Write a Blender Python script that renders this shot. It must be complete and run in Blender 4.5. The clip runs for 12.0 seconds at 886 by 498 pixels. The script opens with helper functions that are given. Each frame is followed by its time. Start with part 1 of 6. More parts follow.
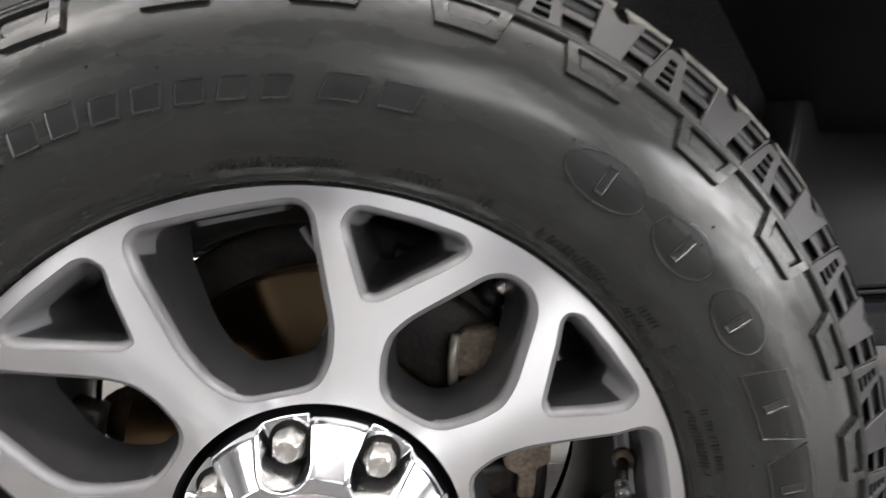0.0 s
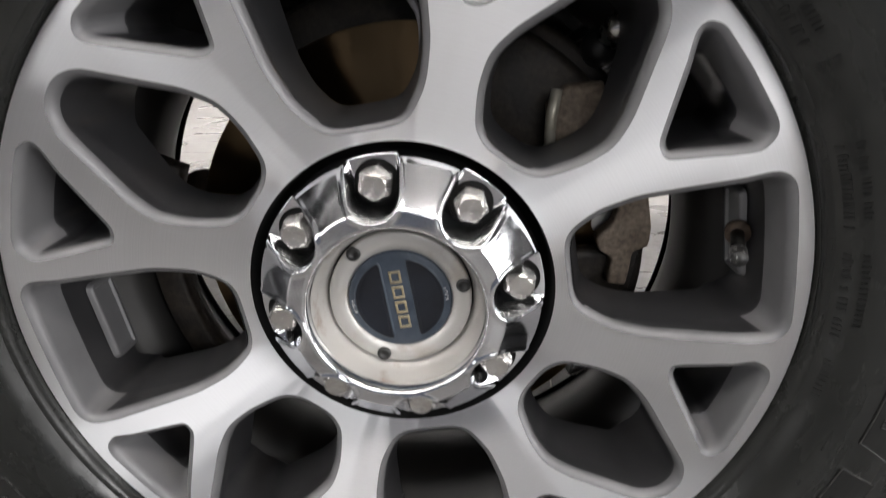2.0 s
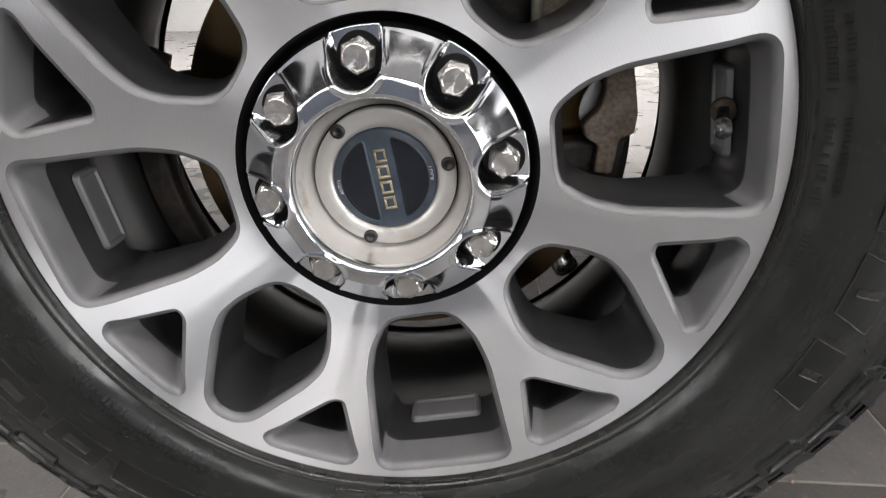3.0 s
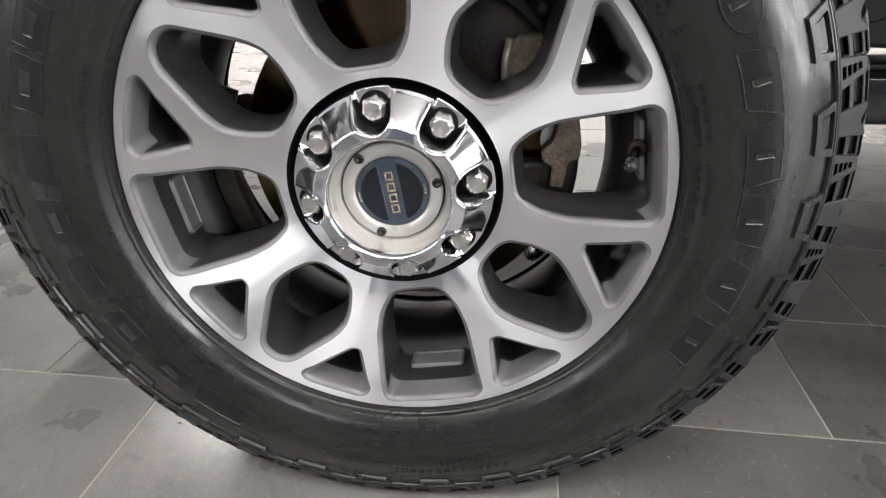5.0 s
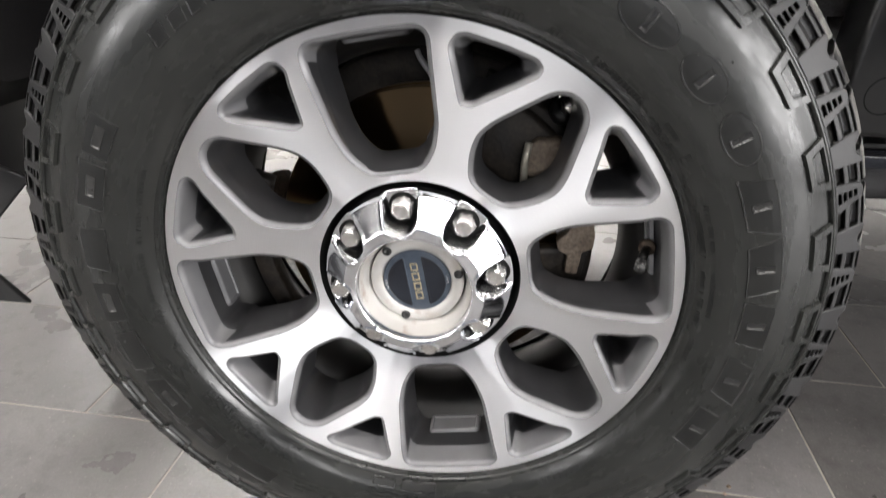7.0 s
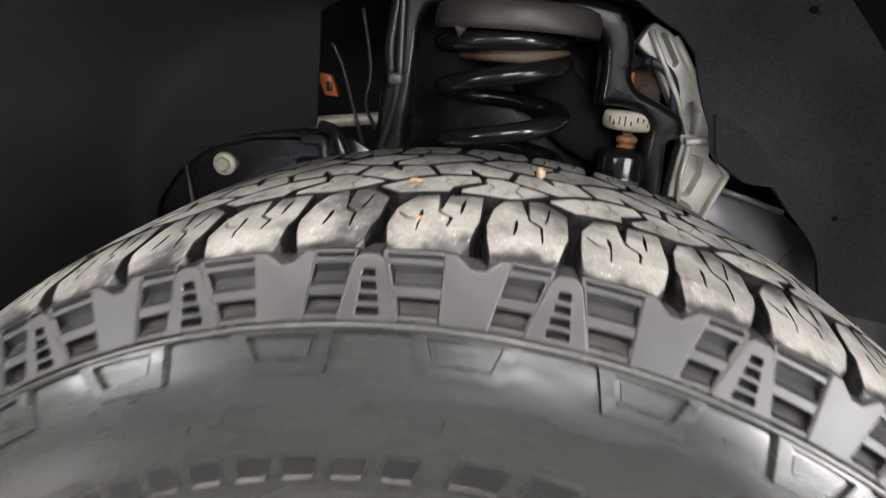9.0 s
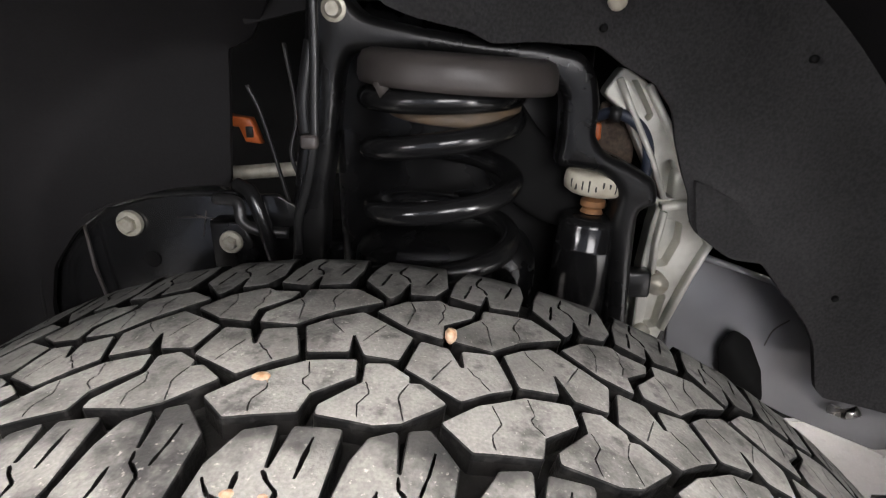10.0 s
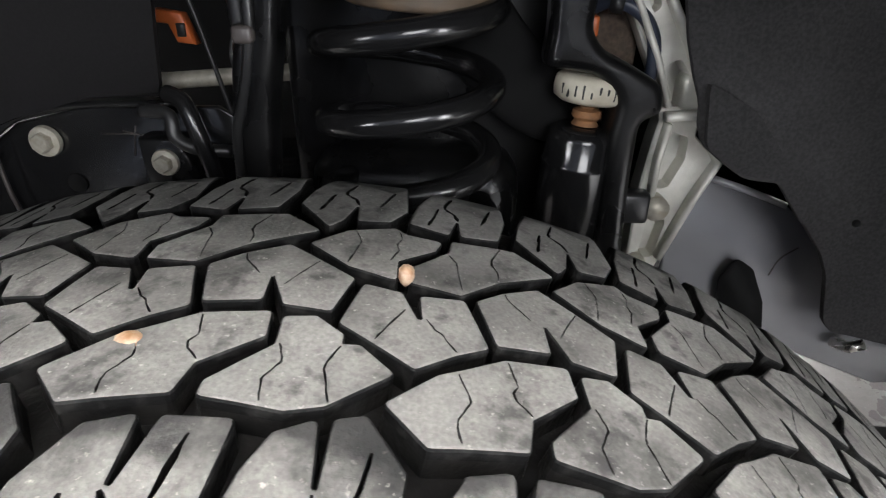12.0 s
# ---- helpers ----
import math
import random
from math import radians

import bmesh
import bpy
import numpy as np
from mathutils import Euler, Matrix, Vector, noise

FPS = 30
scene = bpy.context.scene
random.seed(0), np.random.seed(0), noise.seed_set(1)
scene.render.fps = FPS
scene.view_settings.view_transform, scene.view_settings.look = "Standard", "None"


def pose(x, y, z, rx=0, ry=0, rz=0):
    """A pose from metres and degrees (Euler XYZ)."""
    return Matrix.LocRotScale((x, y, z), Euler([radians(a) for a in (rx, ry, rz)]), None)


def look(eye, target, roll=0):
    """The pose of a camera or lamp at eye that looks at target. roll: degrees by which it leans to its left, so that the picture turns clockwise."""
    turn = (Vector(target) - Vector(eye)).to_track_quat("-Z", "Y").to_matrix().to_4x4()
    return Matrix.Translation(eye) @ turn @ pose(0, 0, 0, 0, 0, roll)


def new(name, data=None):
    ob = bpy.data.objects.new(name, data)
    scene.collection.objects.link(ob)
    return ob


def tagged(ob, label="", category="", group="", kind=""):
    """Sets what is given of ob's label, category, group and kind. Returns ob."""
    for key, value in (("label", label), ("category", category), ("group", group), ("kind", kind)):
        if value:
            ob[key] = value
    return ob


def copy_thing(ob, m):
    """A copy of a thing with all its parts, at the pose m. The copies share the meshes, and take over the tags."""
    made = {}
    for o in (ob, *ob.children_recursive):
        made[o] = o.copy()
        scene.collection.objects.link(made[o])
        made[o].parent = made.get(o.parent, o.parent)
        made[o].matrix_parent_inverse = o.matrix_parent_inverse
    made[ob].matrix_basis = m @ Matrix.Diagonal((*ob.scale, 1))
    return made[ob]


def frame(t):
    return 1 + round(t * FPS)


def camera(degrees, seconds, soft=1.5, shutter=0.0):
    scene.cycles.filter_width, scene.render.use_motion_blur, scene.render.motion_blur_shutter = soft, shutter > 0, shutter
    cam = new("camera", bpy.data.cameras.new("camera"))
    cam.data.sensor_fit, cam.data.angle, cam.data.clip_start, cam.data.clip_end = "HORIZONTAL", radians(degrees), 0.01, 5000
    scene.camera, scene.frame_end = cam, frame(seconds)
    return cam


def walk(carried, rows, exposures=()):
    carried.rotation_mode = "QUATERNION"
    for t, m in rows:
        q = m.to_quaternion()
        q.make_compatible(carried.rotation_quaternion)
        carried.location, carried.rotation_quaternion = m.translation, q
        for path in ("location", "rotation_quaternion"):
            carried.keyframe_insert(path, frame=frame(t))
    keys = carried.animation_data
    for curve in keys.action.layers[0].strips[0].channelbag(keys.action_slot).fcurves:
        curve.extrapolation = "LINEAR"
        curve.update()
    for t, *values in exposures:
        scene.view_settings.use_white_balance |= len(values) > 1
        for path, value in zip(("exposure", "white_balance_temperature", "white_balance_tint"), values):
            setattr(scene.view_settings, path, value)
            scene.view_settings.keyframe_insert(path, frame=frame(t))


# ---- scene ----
cam = camera(75.8, 12.0, soft=1.15, shutter=0.45)
PATH = [
    (0, (0.0810, -0.3616, 0.7239), (0.1815, 1.5895, 0.2963), -1.51),
    (0.5, (0.0639, -0.3486, 0.7045), (0.0339, 1.5846, 0.1926), -1.47),
    (1, (0.0546, -0.3517, 0.6848), (-0.0303, 1.5671, 0.1273), -1.06),
    (1.5, (0.0517, -0.3519, 0.6406), (-0.0433, 1.5422, 0.0053), -0.83),
    (2, (0.0490, -0.3557, 0.6000), (-0.0423, 1.5062, -0.1247), -0.86),
    (2.5, (0.0530, -0.3641, 0.5622), (-0.0313, 1.4656, -0.2409), -1.03),
    (3, (0.0580, -0.3792, 0.5498), (-0.0244, 1.4237, -0.3120), -1.05),
    (3.2, (0.0599, -0.3936, 0.5567), (-0.0252, 1.3993, -0.3255), -0.97),
    (4.8, (0.0983, -0.5076, 0.6337), (-0.0478, 1.2416, -0.3248), -0.62),
    (5, (0.0973, -0.5142, 0.6453), (-0.0593, 1.2311, -0.3188), -0.59),
    (5.5, (0.0978, -0.5276, 0.6716), (-0.0820, 1.2136, -0.2956), -0.51),
    (6, (0.0940, -0.5387, 0.6743), (-0.1097, 1.1995, -0.2938), -0.42),
    (6.5, (0.0948, -0.5329, 0.7063), (-0.1212, 1.2050, -0.2596), -0.34),
    (6.7, (0.0947, -0.5281, 0.7165), (-0.1220, 1.2112, -0.2468), -0.32),
    (8.3, (0.0749, -0.3752, 0.8753), (-0.1604, 1.5082, 0.2448), 0.17),
    (8.5, (0.0694, -0.3476, 0.8905), (-0.1612, 1.5440, 0.2831), 0.10),
    (9, (0.0537, -0.2505, 0.9139), (-0.1585, 1.6505, 0.3296), 0.00),
    (9.5, (0.0541, -0.1641, 0.9521), (-0.1388, 1.7390, 0.3681), -0.16),
    (10, (0.0951, -0.1259, 0.9788), (-0.0894, 1.7559, 0.3271), -0.35),
    (10.5, (0.0937, -0.1002, 0.9698), (-0.0749, 1.7354, 0.1939), -0.26),
    (11, (0.0914, -0.0765, 0.9573), (-0.0581, 1.7389, 0.1313), -0.11),
    (11.5, (0.0903, -0.0613, 0.9466), (-0.0408, 1.7403, 0.0881), 0.02),
    (12, (0.0991, -0.0611, 0.9493), (-0.0166, 1.7298, 0.0665), -0.00),
]
EXPOSURES = [(0, -0.34, 6700, 12), (1.0, -0.35, 6700, 12), (1.6, -0.76, 6700, 12), (2.0, -0.92, 6700, 12), (2.6, -0.87, 6700, 12), (3.2, -0.82, 6700, 12), (4.8, -0.58, 6700, 12), (6.7, -0.36, 6700, 12), (8.3, 0.34, 6650, 12), (8.6, 0.44, 6650, 12), (9.0, 0.68, 6750, 13), (9.5, 0.68, 6900, 15), (10.2, 0.76, 6600, 14), (10.5, 0.80, 6550, 13), (11.0, 0.76, 6500, 13), (12, 0.58, 6450, 12)]
walk(cam, [(t, look(eye, target, roll)) for t, eye, target, roll in PATH], EXPOSURES)

# ---- light ----
world = bpy.data.worlds.new("world")
scene.world = world
world.use_nodes = True
world.node_tree.nodes["Background"].inputs[0].default_value = (0.9, 0.95, 1.0, 1)
world.node_tree.nodes["Background"].inputs[1].default_value = 0.15

# Ceiling panels are out of view; far row added to whiten the floor beyond.
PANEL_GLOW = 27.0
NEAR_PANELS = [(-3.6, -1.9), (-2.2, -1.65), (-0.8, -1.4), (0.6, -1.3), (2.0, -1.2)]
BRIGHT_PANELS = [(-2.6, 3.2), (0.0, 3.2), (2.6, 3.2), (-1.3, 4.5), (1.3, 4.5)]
CEILING = 3.0


# Assumed light sources out of view, placed to light the wheel and arch.
def added_light(name, at, aim, wide, high, power):
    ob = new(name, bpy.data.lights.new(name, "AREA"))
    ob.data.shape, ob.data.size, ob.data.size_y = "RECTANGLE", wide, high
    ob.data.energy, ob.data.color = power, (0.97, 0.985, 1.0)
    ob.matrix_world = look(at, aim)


added_light("added_light_east", (5.9, -2.0, 1.45), (0.0, -0.5, 0.9), 2.6, 1.9, 205.0)
added_light("added_light_south", (0.9, -3.5, 1.8), (0.0, 0.0, 1.0), 1.8, 1.0, 55.0)
added_light("added_light_southeast", (4.4, -3.5, 1.25), (0.0, 0.0, 0.6), 1.8, 2.1, 290.0)
added_light("added_light_southwest", (-3.9, -3.5, 1.6), (0.0, 0.0, 0.9), 1.6, 1.2, 105.0)


# ---- materials ----
def mat(name, col, rough=0.5, metal=0.0, alt=None, scale=9.0, lo=0.35, hi=0.7, bump=0.0, grain=250.0, rough_alt=None,
        coat=0.0, fine=0.0, spec=0.5, spec_alt=None):
    m = bpy.data.materials.new(name)
    m.use_nodes = True
    nt = m.node_tree
    N, L = nt.nodes, nt.links.new
    b = N["Principled BSDF"]
    b.inputs["Base Color"].default_value = (*col, 1)
    b.inputs["Roughness"].default_value = rough
    b.inputs["Metallic"].default_value = metal
    b.inputs["Coat Weight"].default_value = coat
    b.inputs["Specular IOR Level"].default_value = spec
    tc, info, add = N.new("ShaderNodeTexCoord"), N.new("ShaderNodeObjectInfo"), N.new("ShaderNodeVectorMath")
    mul = N.new("ShaderNodeMath")
    mul.operation = "MULTIPLY"
    mul.inputs[1].default_value = 7.3
    L(info.outputs["Random"], mul.inputs[0])
    L(tc.outputs["Object"], add.inputs[0])
    L(mul.outputs[0], add.inputs[1])
    if alt is not None:
        n1, r1, mix = N.new("ShaderNodeTexNoise"), N.new("ShaderNodeMapRange"), N.new("ShaderNodeMix")
        n1.inputs["Scale"].default_value, n1.inputs["Detail"].default_value = scale, 6
        r1.inputs["From Min"].default_value, r1.inputs["From Max"].default_value = lo, hi
        mix.data_type = "RGBA"
        mix.inputs[6].default_value, mix.inputs[7].default_value = (*col, 1), (*alt, 1)
        L(add.outputs[0], n1.inputs["Vector"])
        L(n1.outputs["Fac"], r1.inputs["Value"])
        L(r1.outputs[0], mix.inputs[0])
        last = mix.outputs[2]
        if fine:
            n3, m3 = N.new("ShaderNodeTexNoise"), N.new("ShaderNodeMix")
            n3.inputs["Scale"].default_value, n3.inputs["Detail"].default_value = grain, 3
            r3 = N.new("ShaderNodeMapRange")
            r3.inputs["From Min"].default_value, r3.inputs["From Max"].default_value = 0.35, 0.7
            r3.inputs["To Min"].default_value, r3.inputs["To Max"].default_value = 1 - fine, 1 + fine
            m3.data_type, m3.blend_type = "RGBA", "MULTIPLY"
            m3.inputs[0].default_value = 1.0
            L(add.outputs[0], n3.inputs["Vector"])
            L(n3.outputs["Fac"], r3.inputs["Value"])
            L(last, m3.inputs[6])
            L(r3.outputs[0], m3.inputs[7])
            last = m3.outputs[2]
        L(last, b.inputs["Base Color"])
        if rough_alt is not None:
            r2 = N.new("ShaderNodeMapRange")
            r2.inputs["To Min"].default_value, r2.inputs["To Max"].default_value = rough, rough_alt
            L(r1.outputs[0], r2.inputs["Value"])
            L(r2.outputs[0], b.inputs["Roughness"])
        if spec_alt is not None:
            r4 = N.new("ShaderNodeMapRange")
            r4.inputs["To Min"].default_value, r4.inputs["To Max"].default_value = spec, spec_alt
            L(r1.outputs[0], r4.inputs["Value"])
            L(r4.outputs[0], b.inputs["Specular IOR Level"])
    if bump:
        n2, bp = N.new("ShaderNodeTexNoise"), N.new("ShaderNodeBump")
        n2.inputs["Scale"].default_value, n2.inputs["Detail"].default_value = grain, 4
        bp.inputs["Strength"].default_value, bp.inputs["Distance"].default_value = bump, 0.001
        L(add.outputs[0], n2.inputs["Vector"])
        L(n2.outputs["Fac"], bp.inputs["Height"])
        L(bp.outputs[0], b.inputs["Normal"])
    return m


def glow(name, col, strength):
    m = bpy.data.materials.new(name)
    m.use_nodes = True
    b = m.node_tree.nodes["Principled BSDF"]
    b.inputs["Base Color"].default_value = (0.8, 0.8, 0.8, 1)
    b.inputs["Emission Color"].default_value = (*col, 1)
    b.inputs["Emission Strength"].default_value = strength
    return m


def turned_metal(name, col=(0.78, 0.785, 0.80), rough=0.37, chatter=0.5):
    """Lathe-turned aluminium: fine concentric lines, gloss stretched across them."""
    m = mat(name, (0.80, 0.80, 0.80), 0.27, 1.0)
    nt = m.node_tree
    N, L = nt.nodes, nt.links.new
    b = N["Principled BSDF"]
    b.inputs["Anisotropic"].default_value = 1.0
    b.inputs["Anisotropic Rotation"].default_value = 0.25
    tan = N.new("ShaderNodeTangent")
    tan.direction_type, tan.axis = "RADIAL", "Y"
    L(tan.outputs[0], b.inputs["Tangent"])
    tc, sep, vec = N.new("ShaderNodeTexCoord"), N.new("ShaderNodeSeparateXYZ"), N.new("ShaderNodeCombineXYZ")
    ln = N.new("ShaderNodeVectorMath")
    ln.operation = "LENGTH"
    L(tc.outputs["Object"], sep.inputs[0])
    L(sep.outputs[0], vec.inputs[0])
    L(sep.outputs[2], vec.inputs[2])
    L(vec.outputs[0], ln.inputs[0])
    n = N.new("ShaderNodeTexNoise")
    n.noise_dimensions = "1D"
    n.inputs["Scale"].default_value, n.inputs["Detail"].default_value = 1400, 1
    L(ln.outputs["Value"], n.inputs["W"])
    r = N.new("ShaderNodeMapRange")
    r.inputs["To Min"].default_value, r.inputs["To Max"].default_value = 0.90, 1.0
    L(n.outputs["Fac"], r.inputs["Value"])
    mx = N.new("ShaderNodeMix")
    mx.data_type, mx.blend_type = "RGBA", "MULTIPLY"
    mx.inputs[0].default_value = 1.0
    mx.inputs[6].default_value = (*col, 1)
    L(r.outputs[0], mx.inputs[7])
    L(mx.outputs[2], b.inputs["Base Color"])
    b.inputs["Roughness"].default_value = rough
    # faint tool chatter: shallow waves that run out from the centre
    nv, chat, bp = N.new("ShaderNodeVectorMath"), N.new("ShaderNodeTexNoise"), N.new("ShaderNodeBump")
    nv.operation = "NORMALIZE"
    L(vec.outputs[0], nv.inputs[0])
    chat.inputs["Scale"].default_value, chat.inputs["Detail"].default_value = 3.2, 2.5
    bp.inputs["Strength"].default_value, bp.inputs["Distance"].default_value = chatter, 0.0050
    L(nv.outputs[0], chat.inputs["Vector"])
    L(chat.outputs["Fac"], bp.inputs["Height"])
    L(bp.outputs[0], b.inputs["Normal"])
    return m


def stained(m, col, scale, lo, hi, strength=1.0, seed=0.0, squash=(1, 1, 1)):
    """Blotches of another colour laid over a material's own."""
    nt = m.node_tree
    N, L = nt.nodes, nt.links.new
    b = N["Principled BSDF"]
    src = b.inputs["Base Color"].links[0].from_socket
    tc, mp, n = N.new("ShaderNodeTexCoord"), N.new("ShaderNodeMapping"), N.new("ShaderNodeTexNoise")
    info, add = N.new("ShaderNodeObjectInfo"), N.new("ShaderNodeVectorMath")
    add.operation = "MULTIPLY_ADD"
    add.inputs[1].default_value = (9.1, 5.3, 7.7)
    L(info.outputs["Random"], add.inputs[0])
    L(tc.outputs["Object"], add.inputs[2])
    mp.inputs["Location"].default_value = (seed, seed * 1.7, -seed)
    mp.inputs["Scale"].default_value = squash
    n.inputs["Scale"].default_value, n.inputs["Detail"].default_value = scale, 5
    n.inputs["Roughness"].default_value = 0.6
    r, mx = N.new("ShaderNodeMapRange"), N.new("ShaderNodeMix")
    r.inputs["From Min"].default_value, r.inputs["From Max"].default_value = lo, hi
    r.inputs["To Max"].default_value = strength
    mx.data_type = "RGBA"
    mx.inputs[7].default_value = (*col, 1)
    L(add.outputs[0], mp.inputs[0])
    L(mp.outputs[0], n.inputs["Vector"])
    L(n.outputs["Fac"], r.inputs["Value"])
    L(r.outputs[0], mx.inputs[0])
    L(src, mx.inputs[6])
    L(mx.outputs[2], b.inputs["Base Color"])
    return m


def dressed_edge(m):
    """Black tyre dressing smeared over the outer edge of the lugs, with a ragged border."""
    nt = m.node_tree
    N, L = nt.nodes, nt.links.new
    b = N["Principled BSDF"]
    src = b.inputs["Base Color"].links[0].from_socket
    tc, sep, n = N.new("ShaderNodeTexCoord"), N.new("ShaderNodeSeparateXYZ"), N.new("ShaderNodeTexNoise")
    n.inputs["Scale"].default_value, n.inputs["Detail"].default_value = 60, 5
    w, r, mx = N.new("ShaderNodeMath"), N.new("ShaderNodeMapRange"), N.new("ShaderNodeMix")
    w.operation = "MULTIPLY_ADD"
    w.inputs[1].default_value = 0.022
    r.inputs["From Min"].default_value, r.inputs["From Max"].default_value = 0.0045, 0.0005
    mx.data_type = "RGBA"
    mx.inputs[7].default_value = (0.010, 0.010, 0.010, 1)
    L(tc.outputs["Object"], sep.inputs[0])
    L(tc.outputs["Object"], n.inputs["Vector"])
    L(n.outputs["Fac"], w.inputs[0])
    L(sep.outputs[1], w.inputs[2])
    L(w.outputs[0], r.inputs["Value"])
    L(r.outputs[0], mx.inputs[0])
    L(src, mx.inputs[6])
    w2, r2, mx2 = N.new("ShaderNodeMath"), N.new("ShaderNodeMapRange"), N.new("ShaderNodeMix")
    w2.operation = "MULTIPLY_ADD"
    w2.inputs[1].default_value = 0.045
    r2.inputs["From Min"].default_value, r2.inputs["From Max"].default_value = 0.046, 0.060
    r2.inputs["To Max"].default_value = 0.85
    mx2.data_type = "RGBA"
    mx2.inputs[7].default_value = (0.014, 0.014, 0.014, 1)
    L(n.outputs["Fac"], w2.inputs[0])
    L(sep.outputs[1], w2.inputs[2])
    L(w2.outputs[0], r2.inputs["Value"])
    L(r2.outputs[0], mx2.inputs[0])
    L(mx.outputs[2], mx2.inputs[6])
    L(mx2.outputs[2], b.inputs["Base Color"])


def dressed(m, rough, spec):
    """Tyre dressing wiped round the sidewall: streaks of gloss that follow the curve, with slightly wavy relief."""
    nt = m.node_tree
    N, L = nt.nodes, nt.links.new
    b = N["Principled BSDF"]
    tc, sep = N.new("ShaderNodeTexCoord"), N.new("ShaderNodeSeparateXYZ")
    turn_, rad, vec = N.new("ShaderNodeMath"), N.new("ShaderNodeVectorMath"), N.new("ShaderNodeCombineXYZ")
    flat, wide = N.new("ShaderNodeCombineXYZ"), N.new("ShaderNodeMath")
    turn_.operation, rad.operation, wide.operation = "ARCTAN2", "LENGTH", "MULTIPLY"
    wide.inputs[1].default_value = 14.0
    L(tc.outputs["Object"], sep.inputs[0])
    L(sep.outputs[0], turn_.inputs[0])
    L(sep.outputs[2], turn_.inputs[1])
    L(sep.outputs[0], flat.inputs[0])
    L(sep.outputs[2], flat.inputs[2])
    L(flat.outputs[0], rad.inputs[0])
    L(rad.outputs["Value"], wide.inputs[0])
    L(turn_.outputs[0], vec.inputs[0])
    L(wide.outputs[0], vec.inputs[1])
    n, r1, r2 = N.new("ShaderNodeTexNoise"), N.new("ShaderNodeMapRange"), N.new("ShaderNodeMapRange")
    n.inputs["Scale"].default_value, n.inputs["Detail"].default_value, n.inputs["Roughness"].default_value = 4.2, 7, 0.62
    for r, (lo, hi) in ((r1, rough), (r2, spec)):
        r.inputs["From Min"].default_value, r.inputs["From Max"].default_value = 0.40, 0.62
        r.inputs["To Min"].default_value, r.inputs["To Max"].default_value = lo, hi
        L(n.outputs["Fac"], r.inputs["Value"])
    L(vec.outputs[0], n.inputs["Vector"])
    L(r1.outputs[0], b.inputs["Roughness"])
    L(r2.outputs[0], b.inputs["Specular IOR Level"])
    n2, bp = N.new("ShaderNodeTexNoise"), N.new("ShaderNodeBump")
    n2.inputs["Scale"].default_value, n2.inputs["Detail"].default_value = 26, 3
    bp.inputs["Strength"].default_value, bp.inputs["Distance"].default_value = 0.35, 0.0012
    L(tc.outputs["Object"], n2.inputs["Vector"])
    L(n2.outputs["Fac"], bp.inputs["Height"])
    before = b.inputs["Normal"].links[0].from_socket
    L(before, bp.inputs["Normal"])
    L(bp.outputs[0], b.inputs["Normal"])


RUBBER = mat("rubber", (0.0100, 0.0105, 0.0098), 0.17, alt=(0.0160, 0.0165, 0.0154), scale=6, lo=0.38, hi=0.62, bump=0.015, grain=900, fine=0.05)
dressed(RUBBER, (0.17, 0.34), (0.42, 0.27))
RUBBER_LETTER = mat("rubber_letter", (0.0062, 0.0065, 0.0062), 0.36, alt=(0.0105, 0.0108, 0.0102), scale=40, bump=0.05, grain=900, spec=0.3)
RUBBER_EDGE = mat("rubber_raised_edge", (0.010, 0.010, 0.010), 0.25, alt=(0.018, 0.018, 0.017), scale=60, bump=0.05, grain=900)
RUBBER_WORN = mat("dusty_rubber", (0.086, 0.0845, 0.079), 0.75, alt=(0.158, 0.1545, 0.144), scale=26, lo=0.32, hi=0.62, bump=0.3, grain=700, fine=0.16, spec=0.12)
stained(RUBBER_WORN, (0.030, 0.030, 0.028), 34, 0.52, 0.68, 0.55, 9.0)
stained(RUBBER_WORN, (0.026, 0.025, 0.025), 75, 0.55, 0.66, 0.7, 1.0)
stained(RUBBER_WORN, (0.035, 0.034, 0.033), 170, 0.55, 0.72, 0.45, 6.0)
stained(RUBBER_WORN, (0.30, 0.29, 0.27), 480, 0.63, 0.70, 0.6, 3.0)
RUBBER_LUG = mat("dressed_lug_rubber", (0.084, 0.0825, 0.077), 0.6, alt=(0.150, 0.1465, 0.136), scale=26, lo=0.32, hi=0.62, bump=0.3, grain=700, fine=0.16, spec=0.2)
stained(RUBBER_LUG, (0.014, 0.014, 0.014), 26, 0.51, 0.66, 0.9, 2.0)
stained(RUBBER_LUG, (0.035, 0.034, 0.033), 170, 0.55, 0.72, 0.45, 6.0)
stained(RUBBER_LUG, (0.34, 0.32, 0.29), 420, 0.62, 0.70, 0.7, 3.0)
dressed_edge(RUBBER_LUG)
# Groove and wall rubber: darkness down in the tread is put into colour.
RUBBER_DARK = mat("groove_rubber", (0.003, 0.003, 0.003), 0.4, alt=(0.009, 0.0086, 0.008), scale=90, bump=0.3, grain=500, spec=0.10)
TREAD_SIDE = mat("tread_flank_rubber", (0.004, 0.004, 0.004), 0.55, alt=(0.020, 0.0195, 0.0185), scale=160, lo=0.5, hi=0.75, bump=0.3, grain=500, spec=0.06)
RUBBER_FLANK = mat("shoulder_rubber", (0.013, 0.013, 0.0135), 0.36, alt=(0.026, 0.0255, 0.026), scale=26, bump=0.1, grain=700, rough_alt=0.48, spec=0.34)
TURNED = turned_metal("turned_aluminium")
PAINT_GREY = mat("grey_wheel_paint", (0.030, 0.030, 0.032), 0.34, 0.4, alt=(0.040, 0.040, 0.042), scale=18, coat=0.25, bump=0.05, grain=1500)
